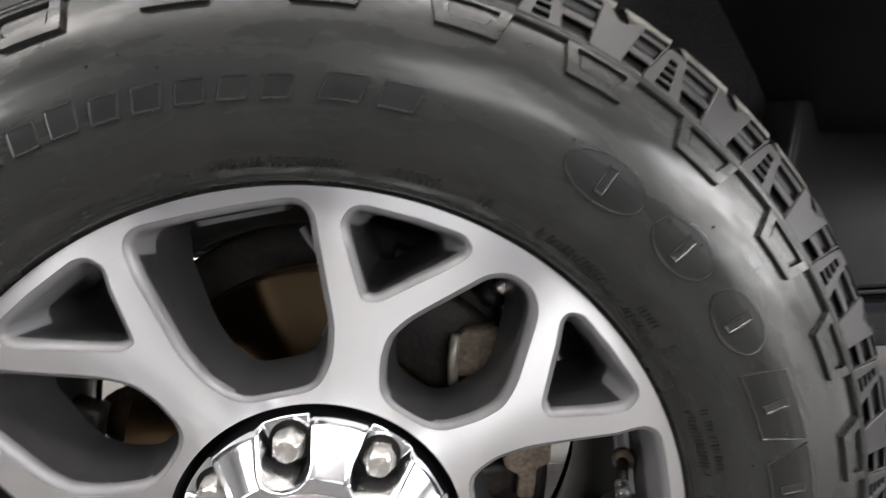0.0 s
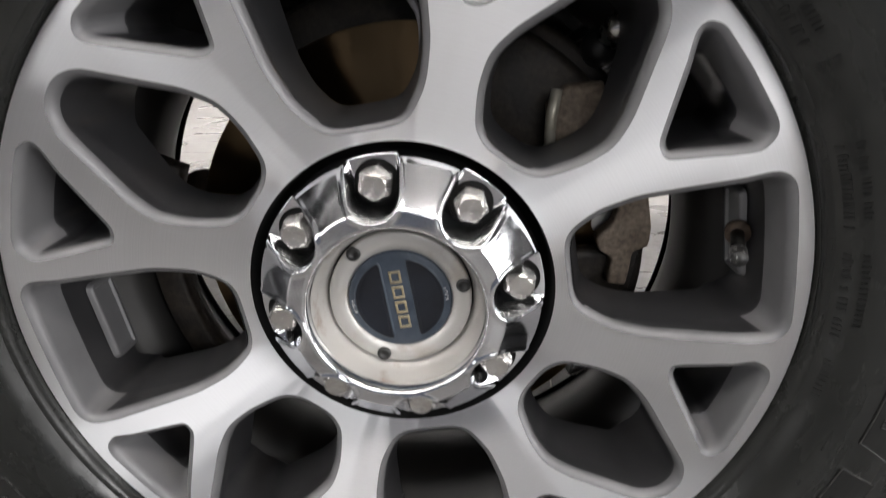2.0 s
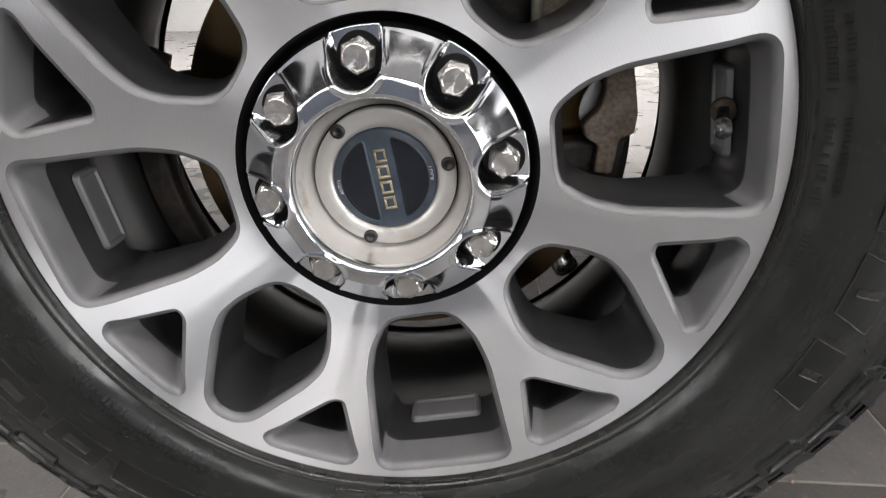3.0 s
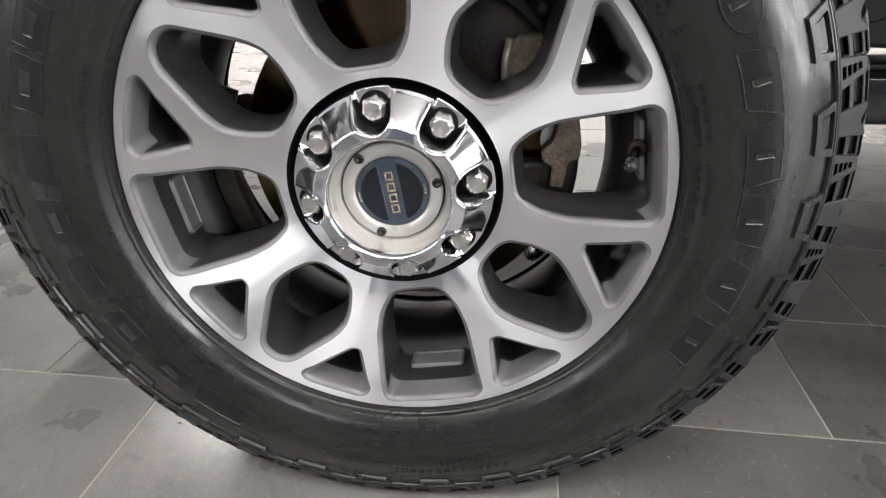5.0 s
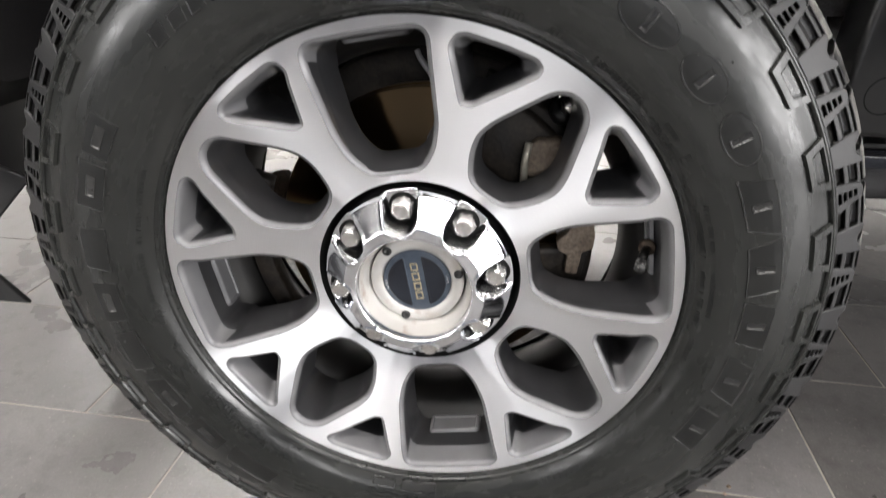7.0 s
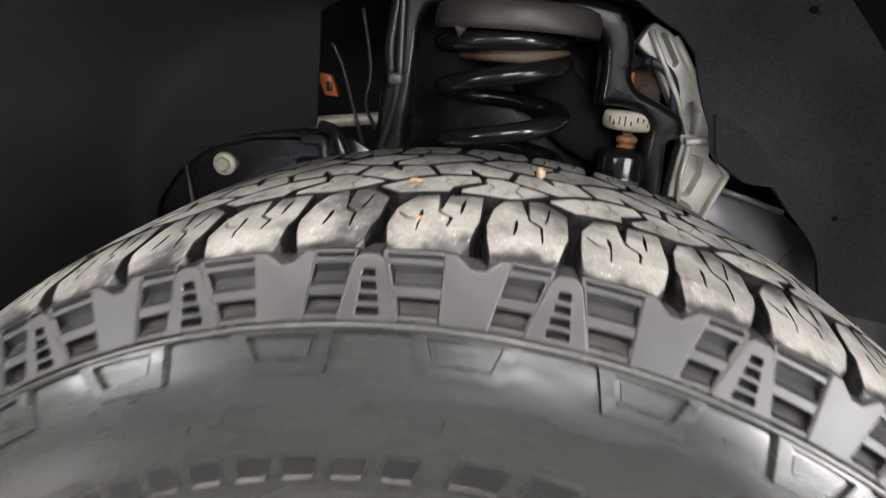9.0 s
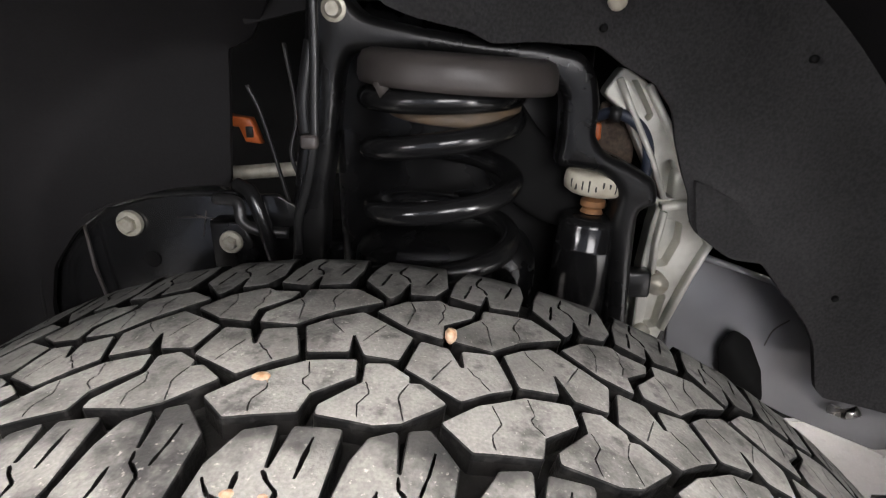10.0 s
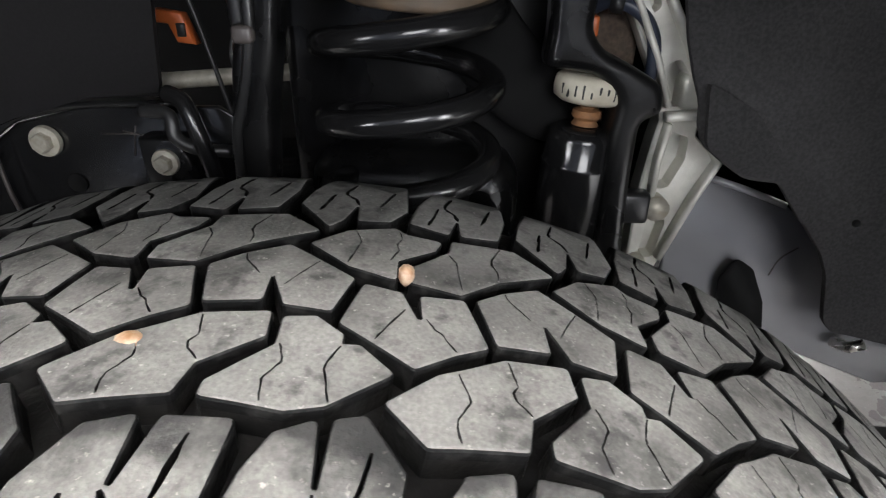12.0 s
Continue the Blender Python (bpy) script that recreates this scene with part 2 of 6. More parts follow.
# Same wheel paint, lighter: light caught on chamfers and slopes put into colour.
LIT_GREY = mat("lit_grey_paint", (0.13, 0.13, 0.134), 0.5, 0.35, alt=(0.16, 0.16, 0.163), scale=22, coat=0.08)
CHROME = mat("chrome", (0.70, 0.71, 0.73), 0.10, 1.0, alt=(0.66, 0.665, 0.67), scale=30, lo=0.5, hi=0.8, rough_alt=0.15)
NUT_STEEL = turned_metal("nut_cap_steel", (0.66, 0.64, 0.61), 0.24, 0.0)
STEEL = mat("nut_steel", (0.62, 0.60, 0.57), 0.22, 1.0, alt=(0.45, 0.43, 0.40), scale=120, rough_alt=0.34)
CREAM = mat("aged_nickel", (0.50, 0.49, 0.47), 0.33, 0.45, alt=(0.36, 0.30, 0.23), scale=26, lo=0.55, hi=0.85, rough_alt=0.5)
stained(CREAM, (0.22, 0.11, 0.05), 22, 0.60, 0.74, 0.7, 4.0)
# Matt black parts, and shade put in as black in gaps and holes.
BLACK_AND_SHADE = mat("black_and_shade", (0.006, 0.006, 0.006), 0.7, alt=(0.012, 0.012, 0.012), spec=0.1)
DIAL_BLUE = mat("dial_plastic", (0.022, 0.032, 0.048), 0.36, alt=(0.05, 0.065, 0.085), scale=60)
DIAL_DARK = mat("dial_recess", (0.004, 0.005, 0.008), 0.3, alt=(0.008, 0.010, 0.015), scale=60)
GOLD = mat("gold_print", (0.30, 0.25, 0.15), 0.45, 0.4, alt=(0.22, 0.19, 0.13), scale=200)
WHITE_PRINT = mat("white_print", (0.6, 0.6, 0.6), 0.6)
RUST = mat("rusty_iron", (0.055, 0.036, 0.024), 0.75, 0.2, alt=(0.115, 0.085, 0.062), scale=38, bump=0.6, grain=260, fine=0.3)
ROTOR = turned_metal("rotor_iron", (0.25, 0.17, 0.092), 0.40, 0.3)
TAN_RUST = mat("tan_rust", (0.15, 0.115, 0.085), 0.7, 0.1, alt=(0.26, 0.21, 0.165), scale=45, bump=0.6, grain=240, fine=0.3)
DARK_IRON = mat("dark_iron", (0.012, 0.010, 0.009), 0.6, 0.2, alt=(0.036, 0.028, 0.021), scale=40, bump=0.6, grain=200, fine=0.3)
# Barrel: darker than the spoke paint, with brownish mottling.
BARREL = mat("dark_barrel_paint", (0.007, 0.007, 0.0072), 0.48, 0.2, alt=(0.016, 0.0145, 0.013), scale=14, bump=0.05, grain=600)
FELT = mat("liner_felt", (0.027, 0.0262, 0.0266), 0.95, alt=(0.052, 0.0505, 0.051), scale=5, bump=0.7, grain=380, fine=0.24, spec=0.25)
BLACK_PAINT = mat("black_chassis_paint", (0.008, 0.008, 0.0085), 0.13, alt=(0.010, 0.010, 0.010), scale=22, rough_alt=0.26, bump=0.03, grain=180)
ARCH_BLACK = mat("black_arch_paint", (0.0045, 0.0045, 0.0048), 0.24, alt=(0.008, 0.008, 0.008), scale=18, rough_alt=0.36, bump=0.2, grain=160, spec=0.30)
LINER_PLASTIC = mat("liner_plastic", (0.0070, 0.0066, 0.0069), 0.6, alt=(0.0120, 0.0115, 0.0118), scale=4, bump=0.06, grain=420, fine=0.12, spec=0.10)
BLACK_SATIN = mat("black_satin", (0.010, 0.010, 0.0105), 0.36, alt=(0.017, 0.017, 0.017), scale=20, bump=0.15, grain=260, spec=0.45)
CAST_ALU = mat("cast_aluminium", (0.66, 0.65, 0.59), 0.42, 0.35, alt=(0.46, 0.45, 0.40), scale=40, bump=0.25, grain=380)
ZINC = mat("zinc_bolt", (0.50, 0.48, 0.41), 0.45, 0.5, alt=(0.36, 0.33, 0.26), scale=120, bump=0.1, grain=500)
WHITE_PLASTIC = mat("aged_white_plastic", (0.55, 0.52, 0.42), 0.5, alt=(0.38, 0.34, 0.26), scale=70, lo=0.4, hi=0.75)
SHIELD_PLASTIC = mat("shield_plastic", (0.18, 0.18, 0.188), 0.12, alt=(0.21, 0.21, 0.218), scale=14, rough_alt=0.22, spec=0.7)
CAP_PLASTIC = mat("valve_cap_plastic", (0.012, 0.012, 0.012), 0.4, alt=(0.35, 0.35, 0.34), scale=420, lo=0.58, hi=0.68)
ORANGE_RUST = mat("orange_rust", (0.26, 0.12, 0.045), 0.7, 0.1, alt=(0.14, 0.07, 0.035), scale=120, bump=0.5, grain=400)
GAP_WHITE = mat("bright_gap_white", (0.80, 0.80, 0.79), 0.35, 0.3, alt=(0.70, 0.70, 0.68), scale=60)
PALE_SLIVER = mat("pale_sliver_grey", (0.42, 0.42, 0.43), 0.4, alt=(0.30, 0.30, 0.31), scale=50)
INK = mat("dark_marks", (0.03, 0.03, 0.03), 0.7)
CUP_RUBBER = mat("brown_rubber", (0.046, 0.040, 0.037), 0.45, alt=(0.062, 0.054, 0.050), scale=20, bump=0.2, grain=300)
ISOLATOR = mat("stained_isolator", (0.09, 0.068, 0.048), 0.65, alt=(0.15, 0.095, 0.05), scale=45, bump=0.3, grain=300)
ORANGE = mat("orange_plastic", (0.55, 0.13, 0.03), 0.45, alt=(0.4, 0.09, 0.02), scale=60)
PEBBLE = mat("tan_pebble", (0.20, 0.10, 0.045), 0.5, alt=(0.36, 0.28, 0.21), scale=260, bump=0.3, grain=600)
TILE = mat("floor_tile", (0.135, 0.130, 0.127), 0.26, alt=(0.18, 0.173, 0.169), scale=5, bump=0.04, grain=300, rough_alt=0.34, fine=0.07)
stained(TILE, (0.08, 0.075, 0.072), 30, 0.52, 0.72, 0.45, 7.0)
stained(TILE, (0.32, 0.30, 0.28), 150, 0.62, 0.72, 0.55, 2.0)
# Truck's shade and dark reflection put into the tile colour, plus dirt stains.
TILE_SHADED_DIRTY = mat("shaded_dirty_tile", (0.075, 0.072, 0.070), 0.26, alt=(0.125, 0.119, 0.115), scale=4, bump=0.05, grain=300, rough_alt=0.4, fine=0.1)
stained(TILE_SHADED_DIRTY, (0.045, 0.042, 0.041), 24, 0.50, 0.70, 0.5, 7.0)
stained(TILE_SHADED_DIRTY, (0.26, 0.23, 0.215), 140, 0.61, 0.72, 0.55, 5.0)
GROUT = mat("floor_grout", (0.36, 0.34, 0.29), 0.85, alt=(0.30, 0.27, 0.22), scale=20)
# For an unseen wall, dark so that the chrome mirrors dark bands.
WALL_GREY = mat("slate_wall_paint", (0.10, 0.115, 0.15), 0.6, alt=(0.085, 0.10, 0.13), scale=2)
WALL_WHITE = mat("grey_wall_paint", (0.42, 0.42, 0.42), 0.7, alt=(0.38, 0.38, 0.38), scale=2)
BODY_PAINT = mat("black_body_paint", (0.012, 0.012, 0.014), 0.15, alt=(0.016, 0.016, 0.018), scale=3, coat=0.6)
HOSE_BLUE = mat("blue_black_hose", (0.018, 0.024, 0.04), 0.4, alt=(0.03, 0.035, 0.05), scale=60)
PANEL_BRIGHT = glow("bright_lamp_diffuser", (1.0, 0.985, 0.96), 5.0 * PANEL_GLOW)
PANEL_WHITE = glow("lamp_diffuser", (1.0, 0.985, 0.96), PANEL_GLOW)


# ---- mesh helpers ----
def part(name, bm, material, parent=None, label="", smooth=True, mats=()):
    me = bpy.data.meshes.new(name)
    bm.normal_update()
    bm.to_mesh(me)
    bm.free()
    me.materials.append(material)
    for k in mats:
        me.materials.append(k)
    if smooth:
        me.shade_smooth()
    ob = new(name, me)
    ob.parent = parent
    if label:
        tagged(ob, label)
    return ob


def sharpen(ob, degrees=35):
    """Shade smooth, but keep edges steeper than the angle crisp."""
    ob.data.set_sharp_from_angle(angle=radians(degrees))
    return ob


def empty(name, at=(0, 0, 0), label="", category="", group="", kind=""):
    ob = new(name)
    ob.location = at
    ob.empty_display_size = 0.05
    return tagged(ob, label, category, group, kind)


def revolve(prof, n=128, about="Y", closed=False):
    """Profile of (radius, height) swung round an axis through the origin."""
    bm = bmesh.new()
    rings = []
    for k in range(n):
        a = 2 * math.pi * k / n
        c, s_ = math.cos(a), math.sin(a)
        rings.append([bm.verts.new((r * s_, y, r * c) if about == "Y" else (r * c, r * s_, y)) for r, y in prof])
    m_ = len(prof)
    for k in range(n):
        A, B = rings[k], rings[(k + 1) % n]
        for i in range(m_ if closed else m_ - 1):
            q = (i + 1) % m_
            bm.faces.new((A[i], A[q], B[q], B[i]))
    bmesh.ops.remove_doubles(bm, verts=bm.verts, dist=1e-6)
    bmesh.ops.recalc_face_normals(bm, faces=bm.faces)
    return bm


def box(cx, cy, cz, sx, sy, sz, bevel=0.0, turn=None, bm=None, seg=2):
    own = bmesh.new()
    bmesh.ops.create_cube(own, size=1)
    bmesh.ops.scale(own, vec=(sx, sy, sz), verts=own.verts)
    if bevel:
        bmesh.ops.bevel(own, geom=own.edges[:], offset=bevel, segments=seg, affect="EDGES", profile=0.5)
    own.transform(Matrix.Translation((cx, cy, cz)) @ (turn or Matrix()))
    return join(bm, own)


def join(bm, other):
    if bm is None:
        return other
    me = bpy.data.meshes.new("tmp")
    other.to_mesh(me)
    other.free()
    bm.from_mesh(me)
    bpy.data.meshes.remove(me)
    return bm


def slab(points, y0, y1, bevel=0.0, bm=None):
    """A plate in the x-z plane between two depths."""
    own = bmesh.new()
    f = own.faces.new([own.verts.new((x, y0, z)) for x, z in points])
    r = bmesh.ops.extrude_face_region(own, geom=[f])
    for v in r["geom"]:
        if isinstance(v, bmesh.types.BMVert):
            v.co.y = y1
    bmesh.ops.recalc_face_normals(own, faces=own.faces)
    if bevel:
        bmesh.ops.bevel(own, geom=[e for e in own.edges if abs(e.verts[0].co.y - e.verts[1].co.y) < 1e-6], offset=bevel, segments=2, affect="EDGES", profile=0.5)
    return join(bm, own)


def smooth_path(points, n=8):
    """Catmull-Rom through the points."""
    P = [Vector(p) for p in points]
    P = [2 * P[0] - P[1], *P, 2 * P[-1] - P[-2]]
    out = []
    for i in range(1, len(P) - 2):
        for k in range(n):
            t = k / n
            a, b, c, d = P[i - 1], P[i], P[i + 1], P[i + 2]
            out.append(0.5 * ((2 * b) + (c - a) * t + (2 * a - 5 * b + 4 * c - d) * t * t + (3 * b - a - 3 * c + d) * t ** 3))
    return [*out, P[-2]]


def tube(points, radius, n=12, bm=None, flat=None, ribs=0.0):
    """A round (or, with flat=(w, d), boxy oval) bar along a path."""
    own = bmesh.new()
    rings = []
    side = None
    for i, p in enumerate(points):
        p = Vector(p)
        d = (Vector(points[min(i + 1, len(points) - 1)]) - Vector(points[max(i - 1, 0)])).normalized()
        if side is None:
            side = d.orthogonal().normalized() if flat is None else Vector((0, 1, 0))
        side = (side - d * side.dot(d)).normalized()
        up = d.cross(side)
        ring = []
        for k in range(n):
            a = 2 * math.pi * k / n
            if flat:
                c, s_ = math.cos(a), math.sin(a)
                e = 0.45
                off = side * flat[1] * math.copysign(abs(c) ** e, c) + up * flat[0] * math.copysign(abs(s_) ** e, s_)
            else:
                rr = radius * (1 + (ribs if i % 2 else 0))
                off = (side * math.cos(a) + up * math.sin(a)) * rr
            ring.append(own.verts.new(p + off))
        rings.append(ring)
    for A, B in zip(rings, rings[1:]):
        for k in range(n):
            own.faces.new((A[k], A[(k + 1) % n], B[(k + 1) % n], B[k]))
    own.faces.new(rings[0])
    own.faces.new(rings[-1][::-1])
    bmesh.ops.recalc_face_normals(own, faces=own.faces)
    return join(bm, own)


def inside(p, poly):
    x, y = p
    hit = False
    for (x0, y0), (x1, y1) in zip(poly, poly[1:] + poly[:1]):
        if (y0 > y) != (y1 > y) and x < (x1 - x0) * (y - y0) / (y1 - y0) + x0:
            hit = not hit
    return hit


def rounded(poly, radius, seg=5, step=0.012):
    """A polygon with filleted corners and split long edges."""
    P = [Vector(p) for p in poly]
    n = len(P)
    out = []
    for i in range(n):
        a, b, c = P[i - 1], P[i], P[(i + 1) % n]
        u, v = (a - b), (c - b)
        lu, lv = u.length, v.length
        u, v = u / lu, v / lv
        ang = math.acos(max(-1, min(1, u.dot(v))))
        cut = min(radius / max(math.tan(ang / 2), 1e-3), 0.45 * lu, 0.45 * lv)
        p0, p1 = b + u * cut, b + v * cut
        for k in range(seg + 1):
            t = k / seg
            out.append(p0 * (1 - t) ** 2 + b * 2 * t * (1 - t) + p1 * t * t)
    full = []
    for a, b in zip(out, out[1:] + out[:1]):
        k = max(1, math.ceil((b - a).length / step))
        full += [a.lerp(b, i / k) for i in range(k)]
    return [(p.x, p.y) for p in full]


def soften(poly, spread, step=0.004):
    """An outline resampled evenly, its corners eased over a length of about spread."""
    P = np.array(poly + poly[:1])
    run = np.concatenate([[0], np.cumsum(np.hypot(*np.diff(P, axis=0).T))])
    n = max(24, int(run[-1] / 0.001))
    at = np.arange(n) * run[-1] / n
    X = [np.interp(at, run, P[:, k]) for k in (0, 1)]
    lag = np.minimum(np.arange(n), n - np.arange(n)) * run[-1] / n
    w = np.exp(-0.5 * (lag / spread) ** 2)
    wf = np.fft.fft(w / w.sum())
    X = [np.real(np.fft.ifft(np.fft.fft(x) * wf)) for x in X]
    keep = np.linspace(0, n, max(16, int(run[-1] / step)), endpoint=False).astype(int)
    return [(float(X[0][i]), float(X[1][i])) for i in keep]


def shrink(poly, f, at=None):
    cx, cy = at or (sum(p[0] for p in poly) / len(poly), sum(p[1] for p in poly) / len(poly))
    return [(cx + (x - cx) * f, cy + (y - cy) * f) for x, y in poly]


def offset(poly, d):
    """Move each edge point of a counter-clockwise polygon inwards by d."""
    out = []
    n = len(poly)
    for i in range(n):
        a, b = Vector(poly[i - 1]), Vector(poly[(i + 1) % n])
        t = (b - a).normalized()
        out.append((poly[i][0] - t.y * d, poly[i][1] + t.x * d))
    return out


def ccw(poly):
    area = sum(a[0] * b[1] - b[0] * a[1] for a, b in zip(poly, poly[1:] + poly[:1]))
    return poly if area > 0 else poly[::-1]


def fill2d(outer, holes=(), step=0.0):
    """Triangles that fill a flat outline with holes, with grid points inside."""
    from mathutils.geometry import delaunay_2d_cdt
    pts, edges = [], []
    for loop in (outer, *holes):
        k = len(pts)
        pts += [Vector(p) for p in loop]
        edges += [(k + i, k + (i + 1) % len(loop)) for i in range(len(loop))]
    if step:
        xs, ys = [p[0] for p in outer], [p[1] for p in outer]
        rim_pts = np.array([p[:] for p in pts])
        for gx in np.arange(min(xs) + step / 2, max(xs), step):
            for gy in np.arange(min(ys) + step / 2, max(ys), step):
                g = (gx, gy)
                if np.min(np.sum((rim_pts - g) ** 2, 1)) > (0.45 * step) ** 2 and inside(g, outer) and not any(inside(g, w) for w in holes):
                    pts.append(Vector(g))
    v, _, f, *_ = delaunay_2d_cdt(pts, edges, [], 0, 1e-7)
    keep = []
    for t in f:
        c = (sum(v[i].x for i in t) / 3, sum(v[i].y for i in t) / 3)
        if inside(c, outer) and not any(inside(c, w) for w in holes):
            keep.append(list(t))
    return [(p.x, p.y) for p in v], keep


def put_fill(bm, filled, place, mat_index=0, flip=False):
    v, f = filled
    used = sorted({i for t in f for i in t})
    V = {i: bm.verts.new(place(*v[i])) for i in used}
    for t in f:
        q = bm.faces.new([V[i] for i in (t[::-1] if flip else t)])
        q.material_index = mat_index


def put_wall(bm, loops, mats_, flip=False):
    """Strips between successive loops of 3D points with equal counts."""
    rows = [[bm.verts.new(p) for p in lp] for lp in loops]
    n = len(rows[0])
    for (A, B), mi in zip(zip(rows, rows[1:]), mats_):
        for k in range(n):
            q = (A[k], A[(k + 1) % n], B[(k + 1) % n], B[k])
            fc = bm.faces.new(q[::-1] if flip else q)
            fc.material_index = mi


def rolled_plate(points, y0, y1, roll):
    """A pressed plate in the x-z plane whose front edges are rolled over."""
    own = bmesh.new()
    P = ccw(points)
    loops = []
    for k in range(5):
        a = radians(90 - 22.5 * k)
        loops.append([(x, y0 + roll * (1 - math.sin(a)), z) for x, z in offset(P, roll * (1 - math.cos(a)))])
    loops.append([(x, y1, z) for x, z in P])
    put_wall(own, loops, (0,) * 5, flip=True)
    put_fill(own, fill2d(offset(P, roll)), lambda x, z: (x, y0, z))
    bmesh.ops.remove_doubles(own, verts=own.verts, dist=1e-5)
    bmesh.ops.recalc_face_normals(own, faces=own.faces)
    return own


def flat_text(words, size):
    """Outlines of words in the built-in font as points and faces, centred."""
    cu = bpy.data.curves.new("words", "FONT")
    cu.body, cu.size, cu.align_x, cu.align_y = words, size, "CENTER", "CENTER"
    cu.resolution_u = 2
    ob = bpy.data.objects.new("words", cu)
    scene.collection.objects.link(ob)
    bpy.context.view_layer.update()
    me = bpy.data.meshes.new_from_object(ob.evaluated_get(bpy.context.evaluated_depsgraph_get()))
    v, f = [(p.co.x, p.co.y) for p in me.vertices], [list(p.vertices) for p in me.polygons]
    bpy.data.objects.remove(ob)
    bpy.data.curves.remove(cu)
    bpy.data.meshes.remove(me)
    return v, f


# ---- room ----
ROOM = (-6.0, 6.0, -3.6, 7.0)
floor = part("floor", box(0, 1.7, -0.02, 14, 12, 0.0376, bm=None), GROUT, smooth=False)
tagged(floor, "grey stone-look tiled floor with pale joints", "floor", kind="structure")
x0, x1, y0, y1 = ROOM
# Walls and ceiling are out of view, added to close the room.
for nm, b in (("wall_west", box(x0 - 0.1, 1.7, 1.5, 0.2, 11, 3.1)), ("wall_north", box(0, y1 + 0.1, 1.5, 12, 0.2, 3.1))):
    tagged(part(nm, b, WALL_WHITE, smooth=False), "unseen plain light grey wall closing the room", "wall", kind="structure")
b = box(x1 + 0.1, 1.7, 0.25, 0.2, 11, 0.5)
b = box(x1 + 0.1, 1.7, 2.80, 0.2, 11, 0.5, bm=b)
b = box(x1 + 0.1, -3.5, 1.525, 0.2, 0.2, 2.05, bm=b)
b = box(x1 + 0.1, 3.25, 1.525, 0.2, 7.5, 2.05, bm=b)
tagged(part("wall_east", b, WALL_WHITE, smooth=False), "unseen light grey wall, open where light is added", "wall", kind="structure")
b = box(-2.05, y0 - 0.1, 0.62, 7.9, 0.2, 1.24)
b = box(0, y0 - 0.1, 2.72, 12, 0.2, 0.76, bm=b)
b = box(-5.45, y0 - 0.1, 1.79, 1.1, 0.2, 1.1, bm=b)
b = box(-1.55, y0 - 0.1, 1.79, 2.9, 0.2, 1.1, bm=b)
b = box(2.6, y0 - 0.1, 1.79, 1.4, 0.2, 1.1, bm=b)
b = box(2.6, y0 - 0.1, 0.62, 1.4, 0.2, 1.24, bm=b)
b = box(5.75, y0 - 0.1, 1.17, 0.5, 0.2, 2.34, bm=b)
b = box(4.4, y0 - 0.1, 0.06, 2.2, 0.2, 0.12, bm=b)
tagged(part("wall_south", b, WALL_GREY, smooth=False), "unseen slate grey wall, dark for reflections, open where light is added", "wall", kind="structure")
tagged(part("ceiling", box(0, 1.7, CEILING + 0.15, 12.4, 11, 0.1), WALL_WHITE, smooth=False), "unseen plain light grey ceiling closing the room", "ceiling", kind="structure")


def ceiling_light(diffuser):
    ob = empty("ceiling_light", (0, 0, CEILING), "assumed white ceiling light panel, out of view, switched on", "light", "ceiling lights")
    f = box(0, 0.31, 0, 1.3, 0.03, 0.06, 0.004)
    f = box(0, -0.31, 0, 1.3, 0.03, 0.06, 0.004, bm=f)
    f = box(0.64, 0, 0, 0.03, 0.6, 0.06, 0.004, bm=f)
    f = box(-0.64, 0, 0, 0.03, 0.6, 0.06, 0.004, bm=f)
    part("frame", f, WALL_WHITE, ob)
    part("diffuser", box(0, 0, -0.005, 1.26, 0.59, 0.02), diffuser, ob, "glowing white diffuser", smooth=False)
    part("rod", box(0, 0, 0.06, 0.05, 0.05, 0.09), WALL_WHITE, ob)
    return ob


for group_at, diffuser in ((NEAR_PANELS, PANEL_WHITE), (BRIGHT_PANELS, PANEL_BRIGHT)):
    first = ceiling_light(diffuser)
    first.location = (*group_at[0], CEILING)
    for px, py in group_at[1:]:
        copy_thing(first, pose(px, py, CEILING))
# ---- wheel ----
WHEEL_AT = (0.0, 0.0, 0.42)
wheel = empty("wheel", WHEEL_AT, "truck wheel with turned aluminium rim and chunky all-terrain tyre", "wheel")
TREAD_K = radians(1) * 0.437
TREAD_SET = -0.009
SIDE = [(0.262, 0.004), (0.2685, -0.004), (0.2722, -0.0110), (0.2775, -0.0205), (0.290, -0.0320), (0.310, -0.0392), (0.335, -0.0412),
        (0.3545, -0.0388), (0.370, -0.0345), (0.388, -0.0273), (0.398, -0.0205), (0.406, -0.0120), (0.412, -0.0045), (0.4165, 0.0025)]
CROWN = [(0.4195, 0.012), (0.4265, 0.041), (0.4303, 0.091), (0.4320, 0.146), (0.4310, 0.181), (0.4250, 0.196)]
INNER = [(0.402, 0.222), (0.373, 0.238), (0.335, 0.246), (0.290, 0.240), (0.266, 0.215), (0.262, 0.200)]
CARCASS = [(p.x, p.y) for p in smooth_path([(r, y, 0) for r, y in SIDE + CROWN + INNER], 5)]
side_part = CARCASS[: 13 * 5 + 1]
SIDE_R, SIDE_Y = [p[0] for p in side_part], [p[1] for p in side_part]
TOP_Y = [-0.018, -0.006, 0.0, 0.010, 0.050, 0.100, 0.155, 0.195, 0.205, 0.212, 0.225]
TOP_R = [0.3985, 0.4165, 0.4215, 0.428, 0.4358, 0.4392, 0.4412, 0.4412, 0.4395, 0.4360, 0.417]


